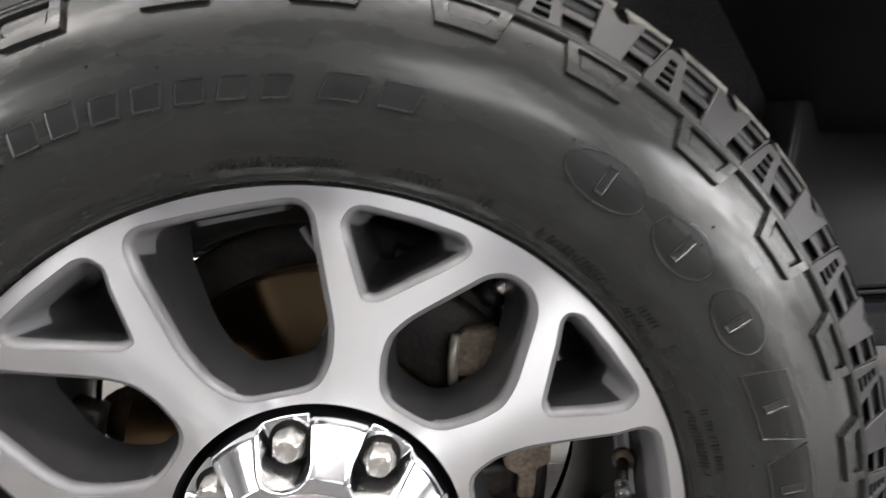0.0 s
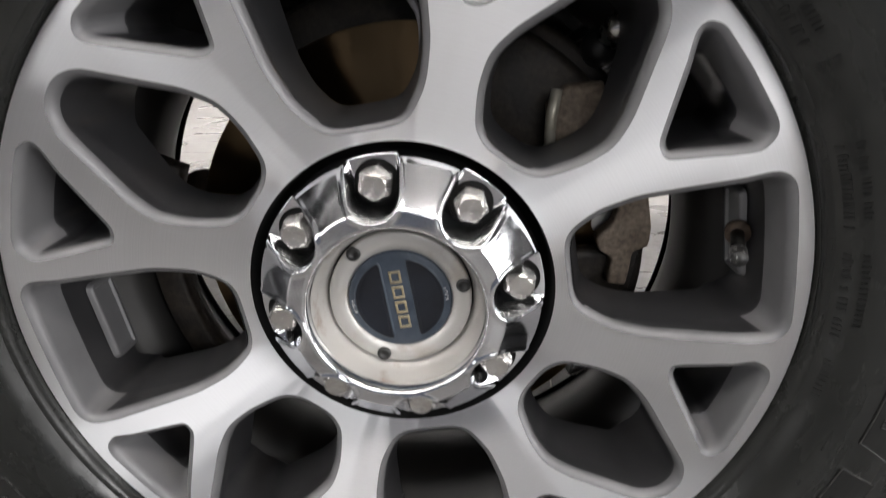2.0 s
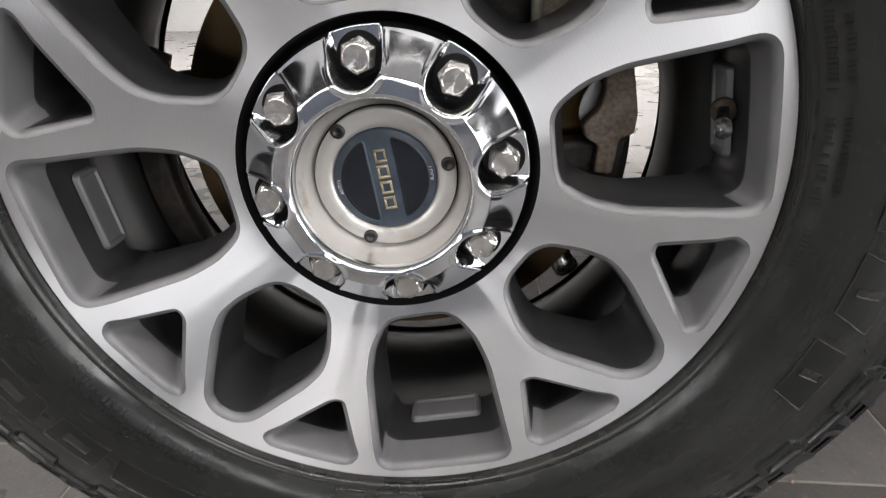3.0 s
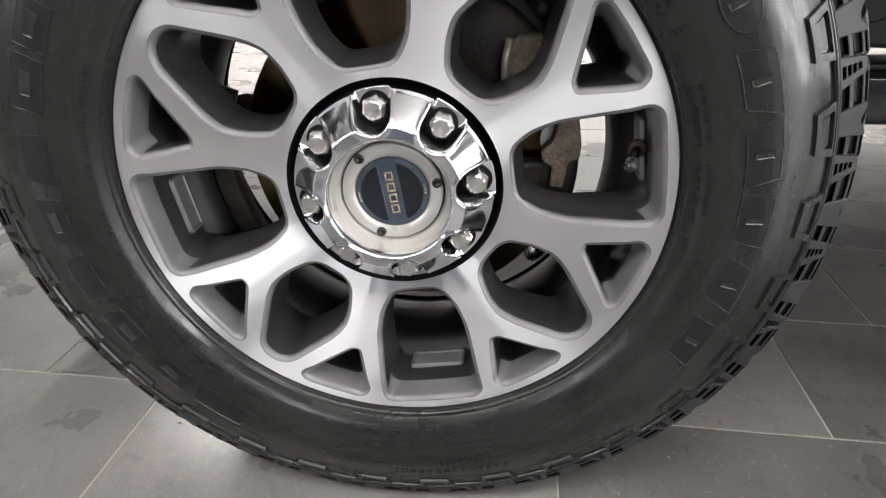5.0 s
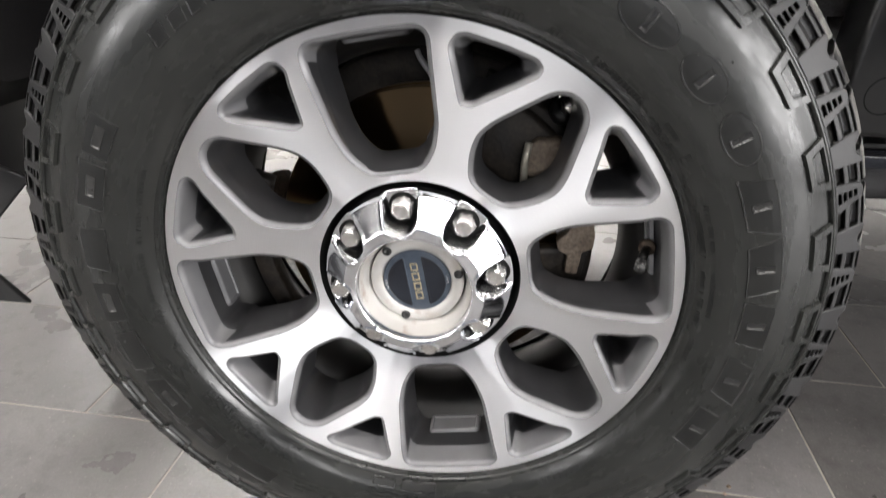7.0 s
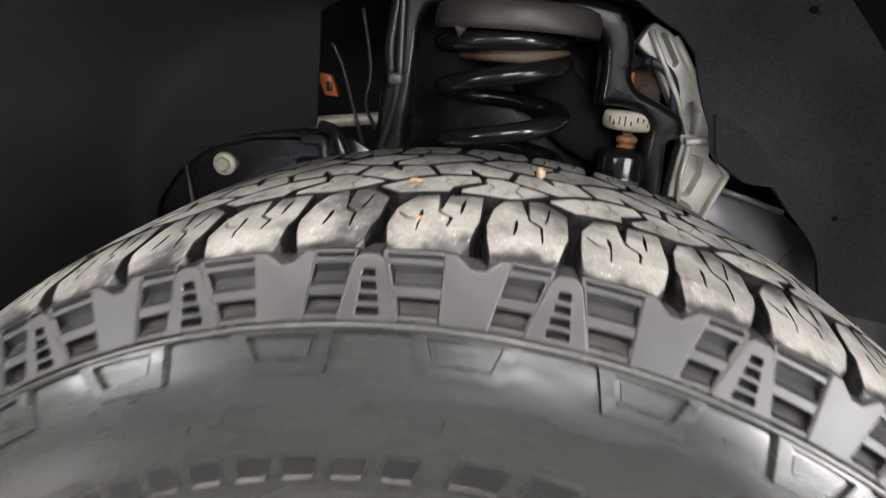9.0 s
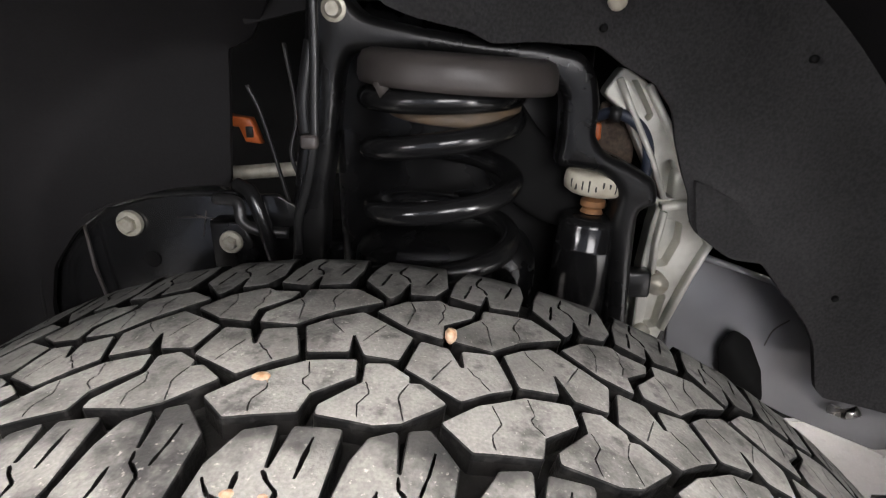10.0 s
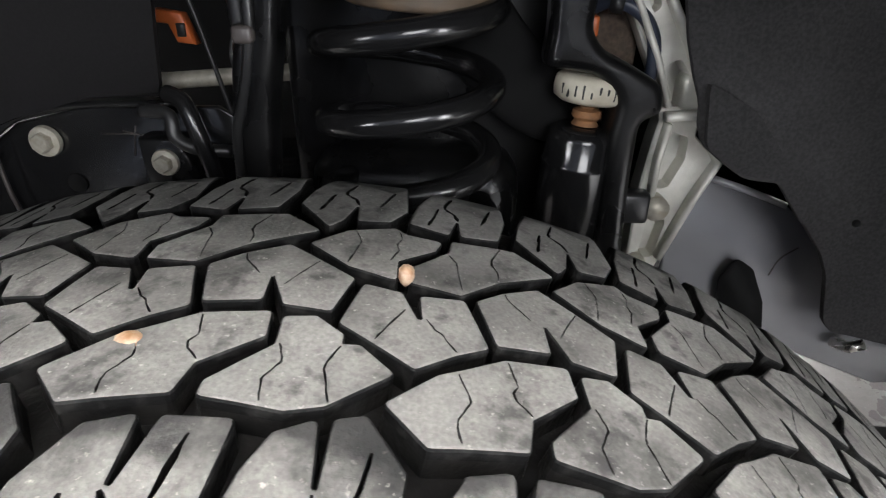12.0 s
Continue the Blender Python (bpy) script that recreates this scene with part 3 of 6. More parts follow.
def on_tread(s_, y, depth=0.0):
    a, r = radians(s_ / TREAD_K - 1.3), float(np.interp(y, TOP_Y, TOP_R)) - depth
    return (r * math.sin(a), y + TREAD_SET, r * math.cos(a))


def on_side(deg, r, lift=0.0):
    y = float(np.interp(r, SIDE_R, SIDE_Y))
    y2 = float(np.interp(r + 0.002, SIDE_R, SIDE_Y))
    ln = math.hypot(0.002, y2 - y)
    r, y = r + lift * (y2 - y) / ln, y - lift * 0.002 / ln
    a = radians(deg)
    return (r * math.sin(a), y, r * math.cos(a))


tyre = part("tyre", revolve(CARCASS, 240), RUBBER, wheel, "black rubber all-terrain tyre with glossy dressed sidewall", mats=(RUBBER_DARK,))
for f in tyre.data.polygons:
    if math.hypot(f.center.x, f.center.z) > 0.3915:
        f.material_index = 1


def bead_rings():
    bm = bmesh.new()
    rings = []
    for r, y, cut in ((0.2733, -0.0120, 0), (0.2738, -0.0158, 1), (0.2768, -0.0212, 1), (0.2780, -0.0208, 0)):
        rings.append([bm.verts.new(((r - cut * 0.0005 * (k % 2)) * math.sin(2 * math.pi * k / 840), y + cut * 0.0005 * (k % 2), (r - cut * 0.0005 * (k % 2)) * math.cos(2 * math.pi * k / 840))) for k in range(840)])
    for P, Q in zip(rings, rings[1:]):
        for k in range(840):
            bm.faces.new((P[k], P[(k + 1) % 840], Q[(k + 1) % 840], Q[k]))
    return join(bm, revolve([(0.3862, -0.0262), (0.3876, -0.0300), (0.3888, -0.0306), (0.3910, -0.0302), (0.3918, -0.0270)], 200))


part("sidewall_rib", bead_rings(), RUBBER, tyre)


def zigzag(line, width):
    """A thin, slightly ragged closed cut along a line of (degrees, y)."""
    ends = [Vector((d * TREAD_K, y)) for d, y in line]
    P = [a.lerp(b, k / 3) for a, b in zip(ends, ends[1:]) for k in range(3)] + ends[-1:]
    left, right = [], []
    for i, p in enumerate(P):
        t = (P[min(i + 1, len(P) - 1)] - P[max(i - 1, 0)]).normalized()
        n = Vector((-t.y, t.x))
        wob, fat = noise.noise(Vector((p.x * 900, p.y * 900, 1.0))), noise.noise(Vector((p.x * 400, p.y * 400, 5.0)))
        w = width / 2 * (1 + 0.9 * fat) * (0.55 if i in (0, len(P) - 1) else 1.0)
        mid = p + n * wob * 0.0003
        left.append((mid + n * w)[:])
        right.append((mid - n * w)[:])
    return ccw([tuple(q) for q in left + right[::-1]])


def reach_out(cuts, limit, reach):
    """Lengthen each sipe until it nearly meets the block's edge."""
    out = [[Vector((d * TREAD_K, y)) for d, y in c] for c in cuts]
    for c in out:
        rest = [p for q in out if q is not c for p in q]
        for end, before in ((0, 1), (-1, -2)):
            step = (c[end] - c[before]).normalized() * 0.0004
            for k in range(reach):
                p = c[end] + step
                if not inside(p[:], limit) or min((p - r).length for r in rest) < 0.003:
                    break
                c[end] = p
    return [[(p.x / TREAD_K, p.y) for p in c] for c in out]


def tread_block(name, outline, cuts=(), width=0.0010, base=0.0105, top_mat=RUBBER_WORN, reach=20, spread=0.0):
    """One tread block: worn dusty top with sipes, dark flanks. spread: how far its outer face leans out to the sidewall."""
    poly = ccw([(d * TREAD_K, y) for d, y in outline])
    loop = ccw(offset(ccw(rounded(poly, 0.0011, 2, 0.011)), -0.0009))
    top = offset(loop, 0.0011)
    foot = offset(loop, -0.0006)
    holes = [zigzag(c, width) for c in reach_out(cuts, offset(loop, 0.0017), reach)]
    bm = bmesh.new()
    put_fill(bm, fill2d(top, holes), on_tread, 0)
    lean = [spread * max(0.0, min(1.0, (0.006 - p[1]) / 0.006)) for p in foot]
    mid = [on_tread(p[0], p[1] - 0.3 * g, 0.0035 - 0.15 * g) for p, g in zip(loop, lean)]
    low = [on_tread(p[0], p[1] - g, base - 1.6 * g) for p, g in zip(foot, lean)]
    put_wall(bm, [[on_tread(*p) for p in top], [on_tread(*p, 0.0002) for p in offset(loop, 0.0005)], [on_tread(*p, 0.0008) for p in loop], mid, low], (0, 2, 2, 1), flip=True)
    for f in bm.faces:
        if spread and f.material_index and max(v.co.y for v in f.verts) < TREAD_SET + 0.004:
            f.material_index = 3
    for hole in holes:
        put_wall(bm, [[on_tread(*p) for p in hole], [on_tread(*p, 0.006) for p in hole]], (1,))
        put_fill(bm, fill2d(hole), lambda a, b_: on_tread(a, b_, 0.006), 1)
    bmesh.ops.remove_doubles(bm, verts=bm.verts, dist=1e-6)
    me = bpy.data.meshes.new(name)
    bm.normal_update()
    bm.to_mesh(me)
    bm.free()
    for k in (top_mat, RUBBER_DARK, TREAD_SIDE, RUBBER_FLANK):
        me.materials.append(k)
    return me


def ring_of(name, me, parent, count=30, first_deg=0.0):
    out = []
    for k in range(count):
        ob = new(name, me)
        ob.parent = parent
        ob.rotation_euler = (0, radians(first_deg + 360.0 / count * k), 0)
        out.append(ob)
    return out


def tread_row(name, outline, cuts, top_mat=RUBBER_WORN, width=0.0006, base=0.0100, spread=0.0):
    """One kind of block, thirty times round the tyre."""
    ring_of(name, tread_block(name, outline, cuts, width, base, top_mat, 8, spread), tyre)


# centre row: two long blocks side by side
tread_row("tread_block", [(-0.5, 0.060), (1.2, 0.074), (2.1, 0.078), (3.7, 0.0862), (6.25, 0.090), (6.5, 0.079), (4.6, 0.0655), (4.45, 0.0545), (1.1, 0.0492)],
          [[(3.8, 0.0855), (4.05, 0.0795), (4.15, 0.0765), (3.95, 0.0735), (4.1, 0.0705), (4.65, 0.0665)], [(2.05, 0.073), (2.3, 0.069), (2.4, 0.066), (2.0, 0.0595), (1.95, 0.057), (2.15, 0.052)]])
tread_row("tread_block", [(5.4, 0.0545), (5.37, 0.0594), (7.1, 0.0759), (6.9, 0.0882), (8.05, 0.0902), (9.3, 0.0836), (9.35, 0.079), (10.05, 0.080), (11.5, 0.071), (9.5, 0.056), (8.3, 0.0528)],
          [[(7.25, 0.0755), (7.5, 0.071), (7.55, 0.069), (7.25, 0.0635), (7.17, 0.0617), (7.36, 0.0562)], [(9.34, 0.0775), (9.1, 0.071), (9.08, 0.0685), (9.35, 0.0635), (9.41, 0.0613), (9.6, 0.0568)]])
# second row: one block notched from the far side, one from the near side
tread_row("tread_block", [(-2.92, 0.0890), (-2.5, 0.111), (-0.9, 0.1093), (-0.06, 0.0965), (0.28, 0.0965), (0.0, 0.1093), (1.85, 0.112), (2.95, 0.0901), (1.7, 0.084), (0.25, 0.075)],
          [[(-1.45, 0.084), (-1.15, 0.090), (-0.75, 0.0972)], [(0.55, 0.0955), (0.8, 0.093), (1.1, 0.0915), (1.3, 0.089), (1.75, 0.0848)]])
tread_row("tread_block", [(3.4, 0.0928), (2.5, 0.1137), (3.65, 0.1222), (5.4, 0.131), (8.9, 0.1135), (8.5, 0.0943), (6.6, 0.0948), (5.55, 0.1106), (5.40, 0.1085), (5.6, 0.0958)],
          [[(3.75, 0.122), (3.95, 0.118), (4.6, 0.1125)], [(6.35, 0.1078), (6.7, 0.114), (7.15, 0.1215)]])
# third row
tread_row("tread_block", [(-5.7, 0.1342), (-4.2, 0.147), (-2.0, 0.1543), (-1.3, 0.1505), (0.45, 0.1496), (0.2, 0.142), (-1.45, 0.1297), (-1.3, 0.1171), (-3.5, 0.1215)],
          [[(-3.9, 0.1485), (-3.55, 0.1425), (-3.4, 0.1385), (-3.5, 0.1325), (-3.6, 0.1262)], [(-1.7, 0.1515), (-1.5, 0.1465), (-1.65, 0.1415), (-1.5, 0.137), (-1.65, 0.1325)]])
tread_row("tread_block", [(-0.6, 0.1172), (-0.7, 0.1262), (1.0, 0.143), (1.05, 0.152), (3.2, 0.1548), (4.3, 0.156), (6.35, 0.1445), (3.45, 0.1295), (1.7, 0.1155)],
          [[(0.95, 0.1405), (1.35, 0.136), (1.4, 0.134), (1.5, 0.128), (1.65, 0.1218)], [(3.43, 0.1513), (3.1, 0.1445), (3.1, 0.1408), (3.4, 0.1365), (3.45, 0.1322)]])
# shoulder lugs on the near edge, split by a slot that runs on as a sipe
tread_row("shoulder_lug", [(1.75, -0.0026), (1.45, 0.003), (1.3, 0.011), (1.5, 0.0287), (2.45, 0.0433), (3.9, 0.0468), (4.1, 0.029), (4.42, 0.0287), (4.75, 0.047), (6.9, 0.048), (6.85, 0.019), (6.4, 0.003), (5.9, -0.0022)],
          [[(4.3, 0.0265), (4.5, 0.0245), (5.05, 0.0210), (5.1, 0.0195), (5.0, 0.014)], [(5.75, 0.040), (5.68, 0.034), (5.65, 0.0294)], [(3.15, 0.0236), (3.2, 0.0185), (3.12, 0.0108)], [(1.95, 0.021), (2.3, 0.0175), (2.7, 0.0168)]],
          RUBBER_LUG, 0.0015, 0.0125, 0.0004)
tread_row("shoulder_lug", [(7.95, -0.0026), (7.6, 0.006), (7.4, 0.0172), (7.75, 0.0356), (8.3, 0.046), (9.45, 0.0508), (9.85, 0.0335), (10.15, 0.0335), (10.05, 0.052), (10.95, 0.0545), (12.5, 0.041), (12.45, 0.0162), (11.9, 0.002), (11.4, -0.0022)],
          [[(10.02, 0.0315), (10.1, 0.0280), (10.7, 0.0240), (10.82, 0.022), (10.85, 0.0115)], [(9.22, 0.0231), (9.2, 0.018), (9.14, 0.0135)], [(11.36, 0.0415), (11.3, 0.036), (11.15, 0.030)]],
          RUBBER_LUG, 0.0015, 0.0125, 0.0004)
# shoulder lugs on the far edge
tread_row("shoulder_lug", [(-1.35, 0.162), (-1.1, 0.182), (-0.4, 0.200), (-0.3, 0.210), (3.6, 0.210), (3.7, 0.198), (3.85, 0.1836), (3.45, 0.163), (1.5, 0.159), (1.3, 0.172), (1.05, 0.172), (0.75, 0.158)],
          [[(1.15, 0.174), (0.95, 0.179), (0.4, 0.183), (0.35, 0.187), (0.6, 0.194)], [(2.6, 0.177), (2.75, 0.182), (2.95, 0.189)], [(-0.3, 0.166), (-0.15, 0.172), (-0.05, 0.179)]], RUBBER_WORN, 0.0014, 0.0125)
tread_row("shoulder_lug", [(4.6, 0.169), (4.8, 0.184), (5.4, 0.200), (5.5, 0.210), (9.7, 0.210), (9.9, 0.198), (10.3, 0.1725), (9.6, 0.160), (8.0, 0.157), (7.75, 0.171), (7.5, 0.171), (7.2, 0.156), (6.7, 0.149)],
          [[(7.6, 0.173), (7.35, 0.178), (6.7, 0.182), (6.65, 0.186), (6.9, 0.193)], [(8.9, 0.176), (9.05, 0.181), (9.25, 0.188)], [(5.8, 0.166), (5.9, 0.171), (6.0, 0.178)]], RUBBER_WORN, 0.0014, 0.0125)


def side_plate(name, outline, holes=(), low=0.001, high=0.001, hole_depth=0.003, r_lo=0.39, r_hi=0.408, fillet=0.001, material=RUBBER_FLANK):
    """A raised plate on the sidewall from (degrees, r) outlines, with recessed windows."""
    k_ = radians(1) * 0.40
    lift = lambda r: float(np.interp(r, [r_lo, r_hi], [low, high]))
    put = lambda s_, r, d=0.0: on_side(s_ / k_, r, lift(r) - d)
    loop = ccw(rounded([(d * k_, r) for d, r in outline], fillet, 2, 0.012))
    hs = [ccw(rounded([(d * k_, r) for d, r in h_], 0.0006, 1, 0.02)) for h_ in holes]
    bm = bmesh.new()
    put_fill(bm, fill2d(loop, hs, 0.006), put, 0)
    foot = offset(loop, -0.0006)
    put_wall(bm, [[put(*p) for p in loop], [on_side(p[0] / k_, p[1], -0.001) for p in foot]], (0,), flip=True)
    for h_ in hs:
        inner = offset(h_, 0.0007)
        put_wall(bm, [[put(*p) for p in h_], [put(*p, hole_depth) for p in inner]], (0,))
        put_fill(bm, fill2d(inner, (), 0.006), lambda a, b_: put(a, b_, hole_depth), 0)
    bmesh.ops.remove_doubles(bm, verts=bm.verts, dist=1e-6)
    me = bpy.data.meshes.new(name)
    bm.normal_update()
    bm.to_mesh(me)
    bm.free()
    me.materials.append(material)
    return me


FRONT_R, FRONT_Y = [0.3890, 0.3915, 0.4200], [-0.0268, -0.0288, -0.0146]


def flank_plate(name, outline, holes, sink=0.0, slope=0.0095):
    """A thick plate on the tyre's shoulder from (degrees, r) outlines, with windows whose floors slope in."""
    k_ = 0.405
    put = lambda s_, r, d=0.0: (r * math.sin(s_ / k_), float(np.interp(r, FRONT_R, FRONT_Y)) + sink + d, r * math.cos(s_ / k_))
    loop = ccw(rounded([(radians(d) * k_, r) for d, r in outline], 0.0014, 3, 0.008))
    hs = [ccw(rounded([(radians(d) * k_, r) for d, r in h_], 0.0007, 2, 0.01)) for h_ in holes]
    top, edge = offset(loop, 0.0011), offset(loop, 0.0003)
    bm = bmesh.new()
    put_fill(bm, fill2d(top, [offset(h_, -0.0007) for h_ in hs], 0.006), put, 0)
    put_wall(bm, [[put(*p) for p in top], [put(*p, 0.0003) for p in edge], [put(*p, 0.0012) for p in loop], [put(*p, 0.016) for p in loop]], (0, 0, 0), flip=True)
    for h_ in hs:
        inner = offset(h_, 0.0005)
        r0, r1 = min(p[1] for p in h_), max(p[1] for p in h_)
        deep = lambda r: 0.0012 + slope * min(1.0, max(0.0, (r - r0) / (r1 - r0)))
        put_wall(bm, [[put(*p) for p in offset(h_, -0.0007)], [put(*p, 0.0005) for p in h_], [put(*p, deep(p[1])) for p in inner]], (0, 1))
        put_fill(bm, fill2d(inner, (), 0.008), lambda a, b_: put(a, b_, deep(b_)), 0)
    bmesh.ops.remove_doubles(bm, verts=bm.verts, dist=1e-6)
    bm.normal_update()
    me = bpy.data.meshes.new(name)
    bm.to_mesh(me)
    bm.free()
    me.materials.append(RUBBER_FLANK)
    me.materials.append(RUBBER_DARK)
    return me


def rungs(low, high, rows=((0.3940, 0.4012), (0.4058, 0.4140), (0.4170, 0.4190))):
    """Recessed windows of a ladder whose foot and head span the given degrees."""
    out = []
    for r0, r1 in rows:
        at = lambda r, k: low[k] + (high[k] - low[k]) * (r - 0.392) / 0.027
        out.append([(at(r0, 0), r0), (at(r0, 1), r0), (at(r1, 1), r1), (at(r1, 0), r1)])
    return out


FLANKS = [
    ([(1.15, 0.3915), (4.05, 0.3915), (4.05, 0.4200), (0.00, 0.4200)], rungs((1.42, 3.86), (0.35, 3.83)), 0.0012),
    ([(3.90, 0.3915), (7.00, 0.3915), (7.95, 0.4200), (7.25, 0.4200), (6.35, 0.4150), (5.60, 0.4150), (4.60, 0.4200), (3.85, 0.4200)], (), 0.0),
    ([(6.80, 0.3915), (9.45, 0.3915), (10.60, 0.4200), (7.70, 0.4200)], rungs((7.05, 9.20), (7.97, 10.28)), 0.0012),
    ([(9.20, 0.3915), (13.40, 0.3915), (12.25, 0.4160), (11.85, 0.4185), (10.75, 0.4185), (10.35, 0.4160)],
     [[(11.3 - h_, r), (11.3 + h_, r), (11.3 + h_ - 0.07, r + 0.0030), (11.3 - h_ + 0.07, r + 0.0030)] for r, h_ in ((0.3942, 0.78), (0.3992, 0.66), (0.4042, 0.54), (0.4092, 0.44))], 0.0),
]
for outline, holes, sink in FLANKS:
    ring_of("shoulder_flank", flank_plate("shoulder_flank", outline, holes, sink), tyre)
ring_of("side_block", side_plate("side_block", [(2.4, 0.3885), (9.6, 0.3885), (8.8, 0.3705), (3.4, 0.3705)],
        [[(3.5, 0.3858), (8.55, 0.3858), (7.95, 0.3752), (4.1, 0.3752)]], 0.0030, 0.0030, 0.0040, 0.36, 0.39, 0.0006, RUBBER), tyre, first_deg=-0.3)
ring_of("side_block_bar", side_plate("side_block_bar", [(4.5, 0.3770), (7.6, 0.3770), (8.0, 0.3840), (4.1, 0.3840)], (), 0.0006, 0.0006, 0.0, material=RUBBER), tyre, first_deg=-0.3)


# raised lettering on the sidewall, as plain shapes
def oval(d0, d1, r0, r1, n=28):
    return [((d0 + d1) / 2 + (d1 - d0) / 2 * math.cos(t), (r0 + r1) / 2 + (r1 - r0) / 2 * math.sin(t)) for t in [2 * math.pi * k / n for k in range(n)]]


def letter_plate(outline, bar=None):
    me = side_plate("raised_letter", outline, (), 0.0005, 0.0005, 0, 0.3, 0.4, 0.0015, RUBBER_LETTER)
    ob = new("raised_letter", me)
    ob.parent = tyre
    cx, cy = sum(p[0] for p in outline) / len(outline), sum(p[1] for p in outline) / len(outline)
    wide_, tall = max(p[0] for p in outline) - min(p[0] for p in outline), max(p[1] for p in outline) - min(p[1] for p in outline)
    inner = [(cx + (x - cx) * (1 - 0.36 / wide_), cy + (y - cy) * (1 - 0.0022 / tall)) for x, y in outline]
    rim_me = side_plate("letter_edge", outline, [inner], 0.0010, 0.0010, 0.0008, 0.3, 0.4, 0.0012, RUBBER_EDGE)
    e = new("letter_edge", rim_me)
    e.parent = tyre
    if bar:
        d, r = bar
        o_ = [(cx - d, cy - r), (cx + d, cy - r), (cx + d, cy + r), (cx - d, cy + r)]
        i_ = [(cx + (x - cx) * (1 - 0.12 / d), cy + (y - cy) * (1 - 0.0009 / r)) for x, y in o_]
        b_ = new("letter_edge", side_plate("letter_edge", o_, [i_], 0.0012, 0.0012, 0.0006, 0.3, 0.4, 0.0005, RUBBER_EDGE))
        b_.parent = tyre


for d0, d1 in ((30.5, 40.3), (42.2, 50.6), (52.6, 61.2)):
    letter_plate(oval(d0, d1, 0.3165, 0.3455), (0.62, 0.0088))
for d0, d1, lean in ((62.8, 73.4, 1.6), (75.0, 83.0, -1.2), (85.0, 94.2, 0.8), (96.2, 106.4, 1.8), (108.4, 118.4, 1.0)):
    letter_plate([(d0, 0.3165), (d1 - lean, 0.3165), (d1, 0.3455), (d0 + lean, 0.3455)], (0.62, 0.0080))
for d0, d1, lean in ((-64, -56.5, 0), (-74, -65.2, 0), (-87, -77.5, 0.8), (-98, -89.2, 0), (-110, -100, 0.6), (-122, -113, -1.2), (-133, -124.6, 0), (-147, -134.5, 1.0)):
    letter_plate([(d0, 0.317), (d1, 0.317), (d1 - lean, 0.345), (d0 + lean, 0.345)], (2.0, 0.0045) if lean <= 0 else None)
for k in range(11):
    d = -40.5 + k * 4.06
    hi = 0.3335 if k not in (0, 5) else 0.3355
    letter_plate([(d, 0.3195), (d + 2.9, 0.3195), (d + 3.6, hi), (d + 0.7, hi)])
letter_plate([(5.6, 0.3205), (9.8, 0.3205), (10.6, 0.3365), (6.6, 0.3365)])
letter_plate([(11.2, 0.3205), (15.0, 0.3205), (15.9, 0.3365), (12.0, 0.3365)])


def side_words(words, deg, r, size, name="size_marking"):
    v, f = flat_text(words, size)
    bm = bmesh.new()
    top = [bm.verts.new(on_side(deg + math.degrees(x / r), r + y, 0.0007)) for x, y in v]
    low = [bm.verts.new(on_side(deg + math.degrees(x / r), r + y, -0.0003)) for x, y in v]
    count = {}
    for q in f:
        bm.faces.new([top[i] for i in q])
        for a, b_ in zip(q, q[1:] + q[:1]):
            count[(a, b_)] = 1
    for a, b_ in count:
        if (b_, a) not in count:
            bm.faces.new((top[b_], top[a], low[a], low[b_]))
    part(name, bm, RUBBER_LETTER, tyre, smooth=False)


side_words("TIRE SIZE: LT275/65R20", 0.8, 0.2855, 0.0076)
side_words("LT275/65R20", 167.0, 0.332, 0.0125)
side_words("E", 56.3, 0.288, 0.013)
side_words("DOT", 172.3, 0.2865, 0.0075)


def small_bars(d0, d1, r, h_, n, name="fine_print"):
    """Rows of tiny raised bars where the print is too fine to read."""
    bm = bmesh.new()
    w = (d1 - d0) / n
    for k in range(n):
        if random.random() < 0.14:
            continue
        a, b_ = d0 + k * w, d0 + (k + 0.62) * w
        hh = h_ * random.choice((0.8, 1, 1))
        vs = [on_side(a, r, 0.0008), on_side(b_, r, 0.0008), on_side(b_, r + hh, 0.0008), on_side(a, r + hh, 0.0008)]
        vl = [on_side(a, r, -0.0003), on_side(b_, r, -0.0003), on_side(b_, r + hh, -0.0003), on_side(a, r + hh, -0.0003)]
        V, W = [bm.verts.new(p) for p in vs], [bm.verts.new(p) for p in vl]
        bm.faces.new(V[::-1])
        for i in range(4):
            bm.faces.new((V[i], V[(i + 1) % 4], W[(i + 1) % 4], W[i]))
    bmesh.ops.recalc_face_normals(bm, faces=bm.faces)
    part(name, bm, RUBBER_LETTER, tyre, smooth=False)


for d0, d1, r, h_, n in ((14.5, 21.7, 0.2835, 0.006, 9), (24.5, 28.5, 0.284, 0.006, 5), (33, 44, 0.2835, 0.005, 14), (48.5, 53.5, 0.281, 0.004, 8), (48.5, 53, 0.288, 0.004, 7),
                         (66, 77, 0.2805, 0.004, 18), (66, 77, 0.288, 0.004, 18), (80, 92, 0.2805, 0.004, 16), (80, 90, 0.288, 0.004, 14), (95, 101, 0.282, 0.004, 8),
                         (-102, -63, 0.286, 0.004, 40), (-150, -112, 0.285, 0.004, 44), (-146, -120, 0.293, 0.004, 28), (-178, -167, 0.332, 0.005, 12), (150, 155, 0.330, 0.005, 5),
                         (158, 182, 0.346, 0.005, 14), (138, 150, 0.286, 0.005, 8)):
    small_bars(d0, d1, r, h_, n)
for d0, d1, r0, r1 in ((-174, -168.3, 0.2785, 0.287), (-184.5, -175.6, 0.2785, 0.288)):
    letter_plate([(d0, r0), (d1, r0), (d1, r1), (d0, r1)])
